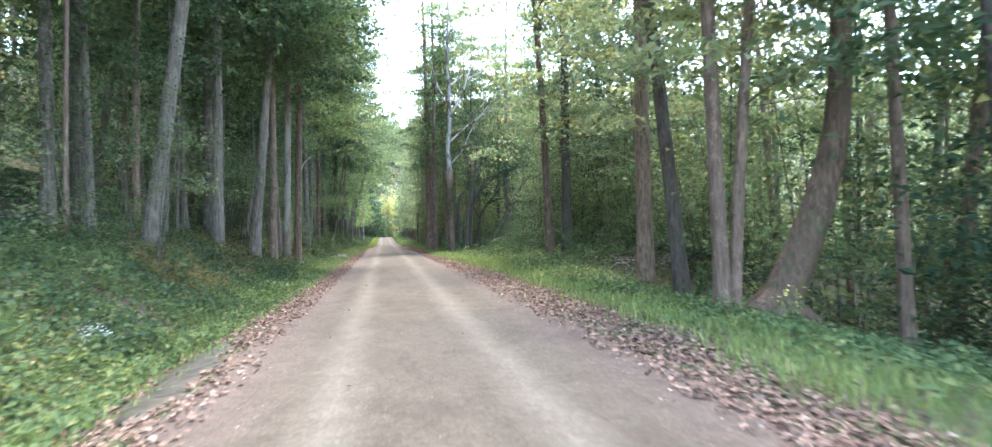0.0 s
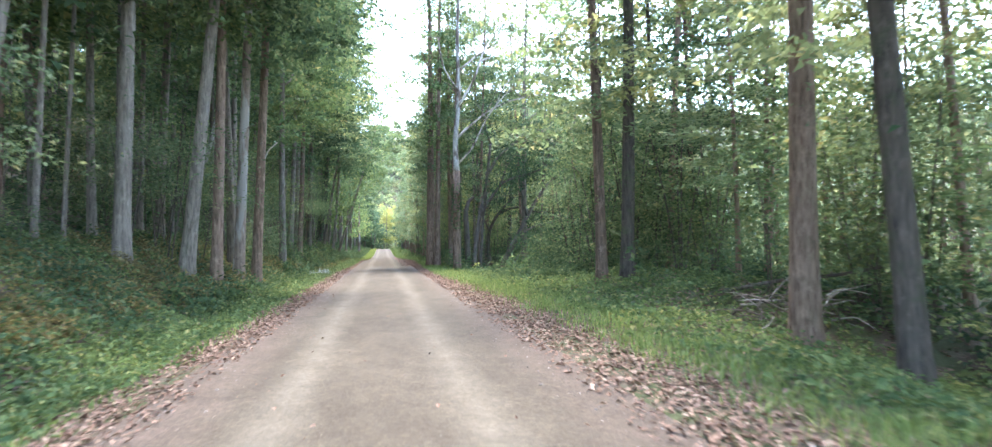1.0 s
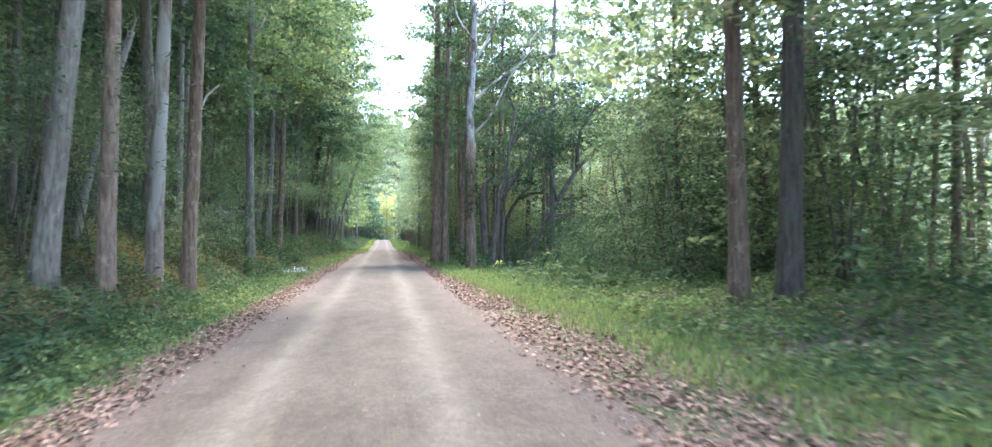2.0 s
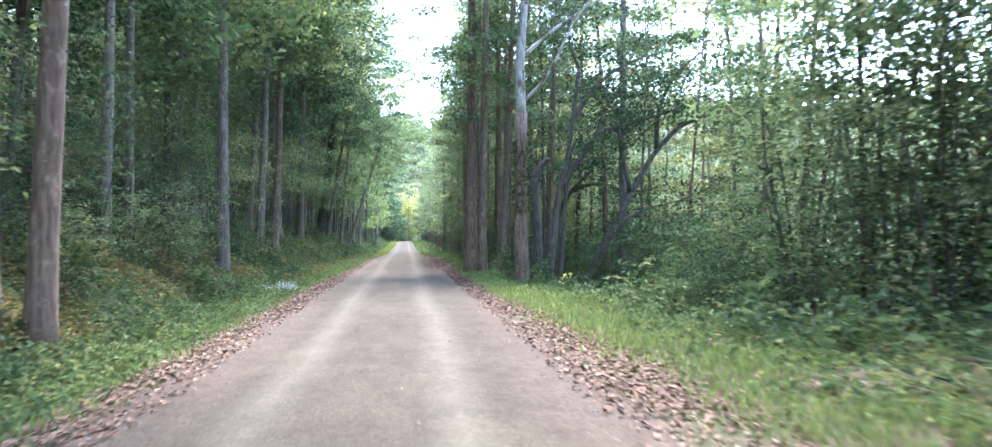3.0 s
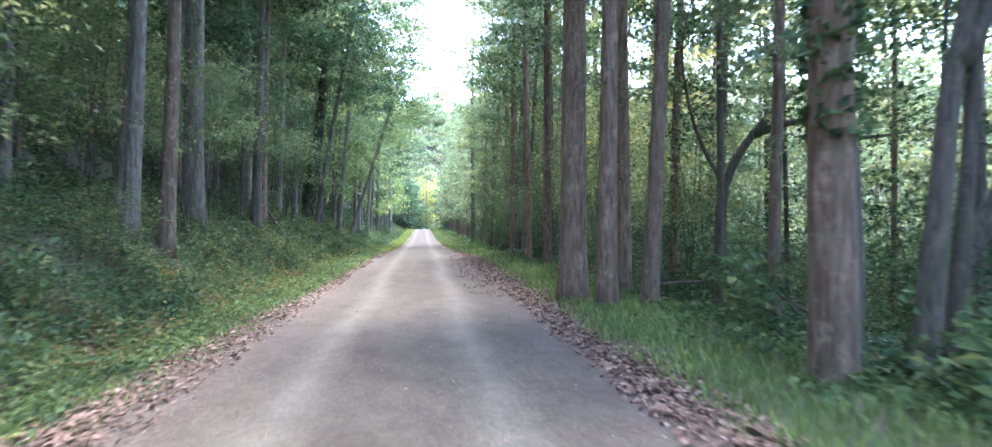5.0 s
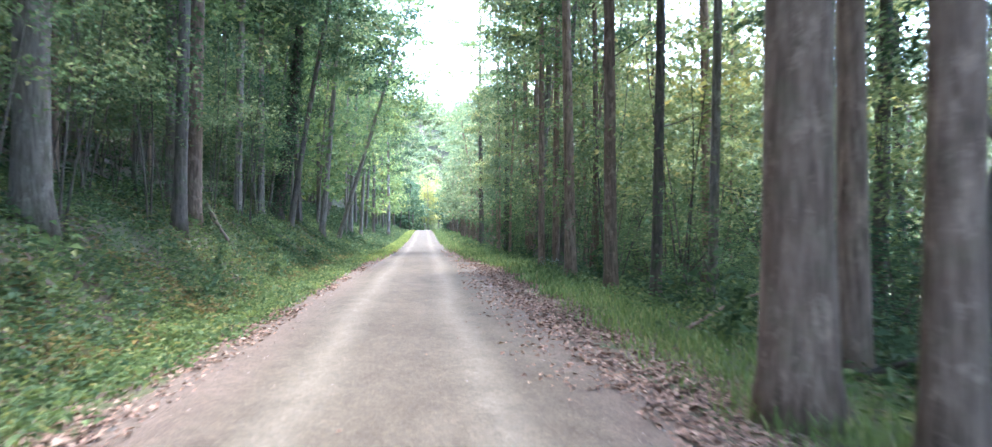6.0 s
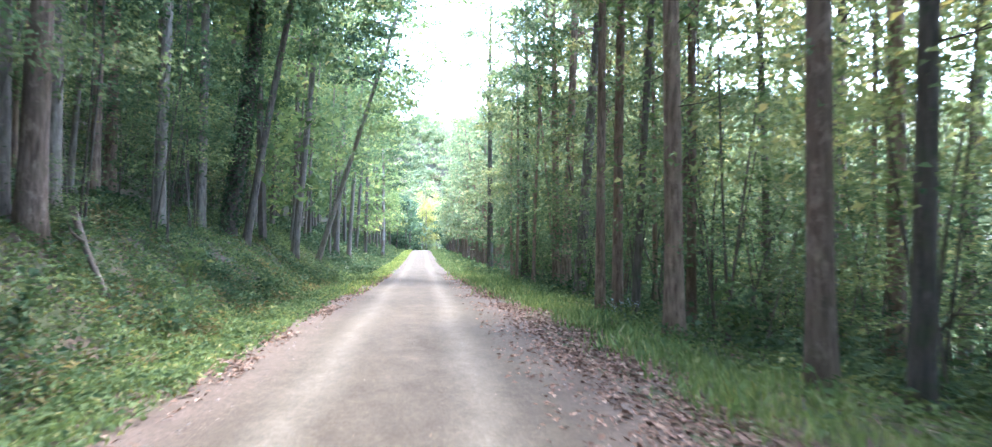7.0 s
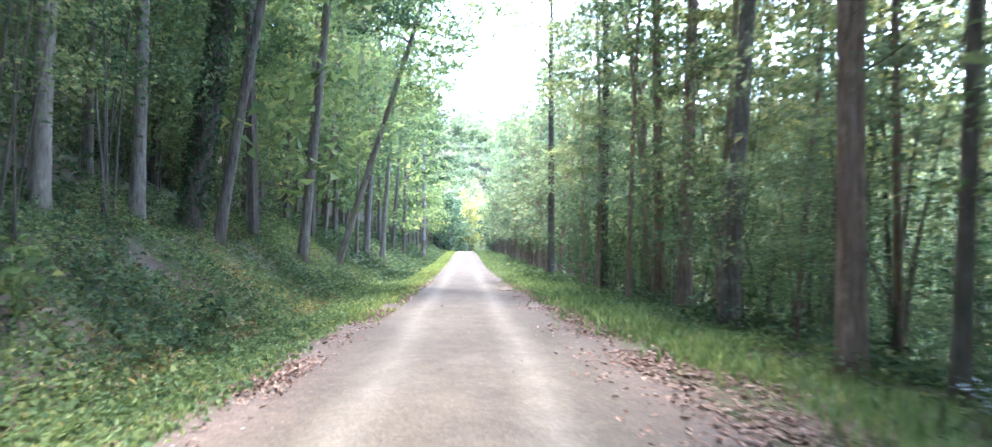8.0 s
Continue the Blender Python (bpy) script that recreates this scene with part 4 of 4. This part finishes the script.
herb_layer("hollow_floor_plants", "green plants carpeting the floor of the hollow, coloured dark as in shade", *scatter(19, 62, -5, 200, 24000), 0.05, 0.9, 0.62, LEAF_DEEP_SHADE, thin=-1.2)
herb_layer("far_bank_herbs", "green plants on the bank far along the road", *scatter(-12, -3.4, 126, 245, 22000, (1.5, 1.0)), 0.02, 0.6, 0.3, HERB, thin=-1)
herb_layer("far_verge_herbs", "green plants on the verge far along the road", *scatter(3.3, 12, 122, 245, 22000, (1.0, 1.5)), 0.02, 0.6, 0.3, HERB, thin=-1)
foot_x, foot_y = scatter(-5.2, -2.3, 1, 126, 46000, (2.2, 1.3))
foot_keep = (np.abs(foot_x + 3.02 + 0.04 * (foot_y - 10)) > 0.34 * sm(7.6, 9, foot_y) * (1 - sm(12.4, 13.6, foot_y))) & (-foot_x > 3.3 - 0.75 * sm(56, 82, foot_y) + rng.normal(0, 0.22, len(foot_x)))
herb_layer("foot_herbs", "small leafy weeds spreading to the road edge", foot_x[foot_keep], foot_y[foot_keep], 0.02, 0.3, 0.11, HERB, thin=-0.6, patch=0.9, narrow=0.6)
wide_x, wide_y = scatter(3.2, 6.4, 2, 122, 24000, (1.8, 1.2))
wide_keep = (wide_x > green_edge(wide_x, wide_y) + rng.normal(0.25, 0.2, len(wide_x))) & (rng.random(len(wide_x)) > 0.65 * sm(62, 68, wide_y) * (1 - sm(96, 102, wide_y)))
herb_layer("broad_herbs", "broad-leaved weeds among the verge grass", wide_x[wide_keep], wide_y[wide_keep], 0.03, 0.42, 0.12, HERB, thin=0.3, patch=0.9, narrow=0.75)
grass_layer("verge_grass", "fresh green grass along the verge", *scatter(2.6, 5.6, 1, 126, 84000, (1.5, 2.2)), 0.06, 0.32, GRASS, 0.016)
grass_layer("bank_grass", "short grass at the foot of the bank", *scatter(-5.4, -2.4, 1, 126, 26000, (2.0, 1.6)), 0.04, 0.2, GRASS)
grass_layer("far_grass", "grass edging the road in the distance", *scatter(1.7, 4.6, 80, 245, 26000, (1.2, 1.8)), 0.1, 0.4, GRASS, 0.05)
grass_layer("far_bank_grass", "grass edging the road in the distance", *scatter(-4.6, -1.7, 100, 245, 22000, (1.8, 1.2)), 0.06, 0.26, GRASS, 0.05)


def mud_half_width(y):
    """Half the width of the muddy ditch at y; nothing outside its stretch."""
    y = np.asarray(y, float)
    return 0.34 * np.sqrt(np.clip((y - 7.6) * (13.6 - y) / 9.0, 0, None)) * (1 + 0.25 * np.sin(3.1 * y) + 0.15 * np.sin(7.3 * y))


def mud_strip():
    """Wet mud that lies bare in the shallow ditch at the foot of the bank."""
    ys, ks = np.linspace(7.62, 13.58, 46), np.linspace(-1, 1, 9)
    gy, gk = np.meshgrid(ys, ks, indexing="ij")
    gx = -3.02 - 0.04 * (gy - 10) + gk * mud_half_width(gy)
    i, j = np.searchsorted(XS, gx) - 1, np.searchsorted(YS, gy) - 1
    fx, fy = (gx - XS[i]) / (XS[i + 1] - XS[i]), (gy - YS[j]) / (YS[j + 1] - YS[j])
    low = ground_z(XS[i], YS[j]) * (1 - fx) + ground_z(XS[i + 1], YS[j]) * fx
    high = ground_z(XS[i], YS[j + 1]) * (1 - fx) + ground_z(XS[i + 1], YS[j + 1]) * fx
    v = np.stack([gx, gy, low * (1 - fy) + high * fy + 0.04 * (1 - gk ** 2) - 0.004], -1).reshape(-1, 3)
    i = (np.arange(45)[:, None] * 9 + np.arange(8)).ravel()
    return mesh_of("mud", v, np.stack([i, i + 1, i + 10, i + 9], 1), mud_mat(), True)


tagged(new("mud_patch", mud_strip()), "wet bare mud in the shallow ditch beside the road", "mud")


def litter(name, x, y, size=0.075):
    clear = (np.abs(x + 3.02 + 0.04 * (y - 10)) > mud_half_width(y) * rng.uniform(0.75, 1.1, len(x)))
    x, y = x[clear], y[clear]
    keep = wave(x, y, 1.5, 9.0) > -0.7 + rng.normal(0, 0.45, len(x)) + np.where(x < 0, 1.1 * sm(58, 88, y), 0.6 * sm(84, 97, y))
    x, y = x[keep], y[keep]
    c = np.stack([x, y, ground_z(x, y) + 0.012 + rng.uniform(0, 0.03, len(x))], 1)
    v, f = leaf_quads(c, size, rng, 1.6, 0.7, 0.12, 0.5)
    return tagged(new(name, mesh_of(name, v, f, LITTER)), "dry brown fallen leaves lying along the road edge", "leaves", kind="stuff")




def shoulder(side, count, spread):
    """Places between the packed gravel and the green, on one side of the road."""
    y = rng.uniform(1, 126, count)
    edge = green_edge(side, y) + 0.7
    inner = np.minimum(2.05, edge - 1.0)
    return side * (inner + (edge - inner) * rng.beta(*spread, count)), y


litter("fallen_leaves", *shoulder(1, 56000, (2.1, 2.3)), 0.075)
litter("fallen_leaves", *shoulder(-1, 42000, (2.1, 2.3)), 0.07)
litter("fallen_leaves", *scatter(1.2, 2.5, 70, 126, 5200, (2.0, 1.0)), 0.07)
litter("fallen_leaves", *scatter(-2.2, 2.2, 1, 126, 260), 0.05)
litter("fallen_leaves", *scatter(-12, -4.0, 1, 126, 11000), 0.1)
litter("fallen_leaves", *scatter(4.0, 12, 1, 126, 15000), 0.12)


def stones(name, x, y, s0, s1):
    n = len(x)
    r = rng.uniform(s0, s1, n) * rng.beta(1, 3, n) + s0
    o = np.array([[1, 0, 0], [0, 1, 0], [-1, 0, 0], [0, -1, 0], [0, 0, 0.6], [0, 0, -0.6]], float)
    v = o[None] * r[:, None, None] * rng.uniform(0.6, 1.3, (n, 6, 1))
    a = rng.uniform(0, 6.28, n)
    ca, sa = np.cos(a)[:, None], np.sin(a)[:, None]
    v = np.stack([v[..., 0] * ca - v[..., 1] * sa, v[..., 0] * sa + v[..., 1] * ca, v[..., 2]], -1)
    v += np.stack([x, y, ground_z(x, y) + r * 0.15], 1)[:, None]
    t = np.array([[0, 1, 4], [1, 2, 4], [2, 3, 4], [3, 0, 4], [1, 0, 5], [2, 1, 5], [3, 2, 5], [0, 3, 5]])
    f = (t[None] + 6 * np.arange(n)[:, None, None]).reshape(-1, 3)
    return tagged(new(name, mesh_of(name, v.reshape(-1, 3), f, STONE)), "loose gravel stones strewn over the road edge", "gravel", kind="stuff")


stones("loose_gravel", *scatter(1.6, 3.2, 1, 110, 2400, (1.6, 1.6)), 0.007, 0.04)
stones("loose_gravel", *scatter(-3.2, -1.6, 1, 110, 2200, (1.6, 1.6)), 0.007, 0.04)
stones("loose_gravel", *scatter(-1.7, 1.7, 1, 110, 500), 0.005, 0.018)

# ---- fallen wood, brush and flowers ----


def log(x, y, points, r0, r1, mat, name, label, category):
    t = thing(name, pose(x, y, gz(x, y)), label, category)
    path_limb("stem", points, r0, r1, mat, t, 8)
    return t


# a dead trunk lying down the bank
fallen = log(-6.9, 90.0, [(dx, dy, gz(-6.9 + dx, 90.0 + dy) - gz(-6.9, 90.0) + up) for dx, dy, up in ((-0.3, 0.5, 0.55), (0.35, -0.5, 0.3), (0.75, -1.1, 0.26), (1.35, -1.9, 0.1))], 0.085, 0.045, BARK_DARK, "fallen_log", "dark rotting log lying down the bank", "log")
path_limb("branch_stub", [(0.35, -0.5, 0.02), (0.2, -0.7, 0.2), (0.15, -0.85, 0.45)], 0.04, 0.015, BARK_DARK, fallen, 6)
leaning = log(-8.0, 42.5, [(0.4, 0, -0.2), (0.75, 0, 1.6), (1.2, 0, 3.4), (1.75, 0.1, 5.4)], 0.11, 0.09, DEADWOOD, "dead_tree", "grey dead trunk, snapped off and leaning among the trees", "tree")
path_limb("splinter", [(1.7, 0.1, 5.3), (1.85, 0.1, 5.7), (1.8, 0.1, 6.0)], 0.05, 0.012, DEADWOOD, leaning, 5, "pale splintered top")
log(8.9, 26.6, [(-1.6, 0.5, 0.25), (-0.4, 0.1, 0.5), (0.9, -0.2, 0.62), (2.6, -0.4, 0.95)], 0.05, 0.035, BARK_DARK, "fallen_log", "dark barkless log propped in the brush", "log")
log(4.7, 74.6, [(-0.5, -0.6, 0.1), (0.1, 0.0, 0.25), (0.7, 0.5, 0.4), (1.4, 1.0, 0.5)], 0.035, 0.02, BARK_BROWN, "fallen_branch", "brown fallen branch on the leafy verge", "branch")
log(5.8, 70.4, [(-0.9, 0.1, 0.2), (0.2, 0.1, 0.45), (1.3, 0.3, 0.5), (2.5, 0.2, 0.85)], 0.045, 0.025, BARK_DARK, "fallen_branch", "dark fallen branch caught between the trees", "branch")
log(-3.9, 66.3, [(-0.9, 0.9, 0.1), (-0.3, 0.3, 0.06), (0.4, -0.3, 0.08), (0.7, -0.9, 0.05)], 0.03, 0.012, DEADWOOD, "fallen_branch", "thin dry stick at the road edge", "branch")

# dead stems leaning every way in the shaded hollow
stem_rng = np.random.default_rng(44)
for sx, sy in [(6.6, 75.5), (7.4, 78.2), (6.9, 80.4), (8.2, 76.4), (7.0, 84.0), (8.0, 86.6), (6.8, 89.2), (7.6, 92.0), (9.2, 81.0), (8.8, 90.0), (7.2, 71.4), (8.0, 66.6), (7.4, 63.6), (9.4, 70.0), (7.6, 96.6), (7.0, 57.4)]:
    la, ln = stem_rng.uniform(0, 6.28), stem_rng.uniform(2.2, 5.0)
    lx, ly, lz = math.cos(la) * ln * 0.5, math.sin(la) * ln * 0.3, ln * stem_rng.uniform(0.25, 0.8)
    pole = thing("dead_sapling", pose(sx, sy, gz(sx, sy)), "dark dead sapling leaning among the trees in the hollow", "dead sapling", "dead saplings")
    line = [(0, 0, -0.15), (lx * 0.35, ly * 0.3, lz * 0.4), (lx * 0.7, ly * 0.8, lz * 0.75), (lx, ly, lz)]
    path_limb("stem", line, stem_rng.uniform(0.03, 0.06), 0.015, BARK_DARK, pole, 6)
    twig_set("twig", [line[1], line[2], line[2], line[3]], 0.014, 1.2, stem_rng, BARK_DARK, pole)

# a heap of cut brush
pile = thing("brush_pile", pose(8.3, 25.4, gz(8.3, 25.4)), "tangled heap of dry cut branches beyond the verge", "brush pile")
for i in range(46):
    a = rng.uniform(0, 6.28)
    r0 = rng.uniform(0.2, 1.2)
    p = np.array([math.cos(a) * r0 - 0.4, math.sin(a) * r0, rng.uniform(0.0, 0.5)])
    d = rng.normal(0, 1, 3) * np.array([1, 1, 0.35]) + np.array([0, 0, 0.25])
    d /= np.linalg.norm(d)
    n = rng.uniform(0.5, 0.95)
    k = rng.normal(0, 0.12, 3)
    path_limb("stick", [tuple(p), tuple(p + d * n * 0.5 + k), tuple(p + d * n + k * 0.5), tuple(p + d * n * 1.5 + np.array([0, 0, -0.05]))], rng.uniform(0.012, 0.032), 0.006, (DEADWOOD, BARK_DARK, BARK)[i % 3], pile, 5)


def petal_mat(name, colour):
    k = Mat(name, 0.6, 0.2)
    isl = k.n("NewGeometry").outputs["Random Per Island"]
    k.base(k.ramp(isl, [(0.0, tuple(0.75 * c for c in colour)), (1.0, colour)]))
    return k.m


WHITE_PETAL, YELLOW_PETAL = petal_mat("white_petal", (0.52, 0.53, 0.52)), petal_mat("yellow_petal", (0.72, 0.64, 0.13))


def flower_clump(x, y, wide, height, petal, label, count=90, stalks=26, size=0.035):
    t = thing("flower_clump", pose(x, y, gz(x, y)), label, "flowers", "wild flowers")
    tips = []
    vs, fs, base = [], [], 0
    for i in range(stalks):
        a, r = rng.uniform(0, 6.28), wide * math.sqrt(rng.uniform(0, 1)) * 0.6
        foot = np.array([math.cos(a) * r * 0.4, math.sin(a) * r * 0.4, -0.02])
        tip = np.array([math.cos(a) * r, math.sin(a) * r, height * rng.uniform(0.65, 1.0)])
        v, f = tube([tuple(foot), tuple((foot + tip) / 2 + rng.normal(0, 0.03, 3)), tuple(tip)], [0.006, 0.005, 0.003], 4, 0, i, False)
        vs += v
        fs += [tuple(q + base for q in g) for g in f]
        base += len(v)
        tips.append(tip)
    tagged(part("stem", mesh_of("stem", vs, fs, GRASS), t), kind="stuff")
    tips = np.array(tips)
    c = tips[rng.integers(0, stalks, count)] + rng.normal(0, 0.045, (count, 3))
    v, f = leaf_quads(c, size, rng, 0.8, 0.9)
    tagged(part("bloom", mesh_of("bloom", v, f, petal), t), kind="stuff")
    c = tips[rng.integers(0, stalks, 110)] * rng.uniform(0.15, 0.85, (110, 1)) + rng.normal(0, 0.06, (110, 3))
    v, f = leaf_quads(c, 0.09, rng, 0.6, 0.4)
    tagged(part("foliage", mesh_of("foliage", v, f, HERB), t), kind="stuff")


flower_clump(-4.6, 12.2, 0.5, 0.5, WHITE_PETAL, "clump of small white wild asters on the bank", 60, 16)
flower_clump(-3.4, 56.8, 0.5, 0.42, WHITE_PETAL, "dense clump of small white wild asters by the road", 260, 40)
flower_clump(-4.0, 57.7, 0.4, 0.45, WHITE_PETAL, "clump of small white wild asters on the bank", 110, 20)
flower_clump(5.1, 54.7, 0.6, 0.66, YELLOW_PETAL, "tall yellow wild flowers beyond the verge", 40, 8, 0.06)
flower_clump(6.4, 13.0, 0.6, 0.7, YELLOW_PETAL, "a few yellow and pale wild flowers in the grass", 26, 10, 0.05)
flower_clump(5.6, 61.0, 0.6, 0.55, WHITE_PETAL, "sparse white wild flowers at the foot of the trees", 40, 14)
flower_clump(4.6, 90.0, 0.6, 0.5, WHITE_PETAL, "loose white wild asters among weeds at the verge", 90, 24)
flower_clump(5.2, 73.0, 0.6, 0.6, WHITE_PETAL, "sparse white wild flowers at the foot of the trees", 50, 16)


def broad_weed(x, y, height, label):
    """A rank weed: a few stalks with large drooping leaves."""
    t = thing("weed", pose(x, y, gz(x, y), 0, 0, rng.uniform(0, 360)), label, "weed", "tall weeds")
    for i in range(3):
        a = rng.uniform(0, 6.28)
        pts = [(0, 0, -0.05), (0.08 * math.cos(a), 0.08 * math.sin(a), height * 0.5), (0.3 * math.cos(a), 0.3 * math.sin(a), height * rng.uniform(0.85, 1.05))]
        path_limb("stalk", pts, 0.012, 0.005, GRASS, t, 5)
        c = np.array([np.array(pts[1]) * (1 - f) + np.array(pts[2]) * f for f in np.linspace(-0.5, 1.0, 24)]) + rng.normal(0, 0.13, (24, 3))
        v, f = leaf_quads(c, 0.19, rng, 0.4, 0.55)
        tagged(part("foliage", mesh_of("foliage", v, f, LEAF if i % 2 else HERB), t), kind="stuff")


WEED = "tall green weed with large drooping leaves by the verge"
for wx, wy, wh in ((4.05, 60.8, 1.5), (4.2, 61.6, 1.2), (4.7, 57.9, 0.8), (5.0, 58.6, 1.0), (5.3, 63.4, 1.3), (5.6, 65.0, 1.1), (4.3, 72.6, 0.9), (5.4, 76.0, 1.2), (5.7, 79.4, 0.9),
                   (5.1, 84.4, 1.0), (5.9, 86.8, 1.3), (5.5, 98.0, 1.1), (6.0, 47.5, 1.1), (5.6, 43.0, 0.9), (6.4, 51.6, 1.3), (6.6, 30.2, 1.2), (7.0, 18.6, 1.1)):
    broad_weed(wx, wy, wh, WEED)
BANK_WEED = "leafy knee-high weed on the green bank"
for wx, wy, wh in ((-5.2, 10.4, 0.8), (-6.0, 16.8, 1.0), (-5.6, 21.5, 0.9), (-5.1, 31.0, 0.8), (-6.2, 47.6, 1.0), (-5.0, 52.4, 0.9), (-6.5, 56.2, 1.2), (-5.4, 63.7, 1.0), (-4.9, 69.3, 0.8),
                   (-5.6, 75.0, 1.1), (-4.6, 80.6, 0.8), (-5.3, 84.2, 1.0), (-4.5, 88.0, 0.9), (-5.6, 93.5, 1.1), (-4.8, 98.8, 0.9)):
    broad_weed(wx, wy, wh, BANK_WEED)
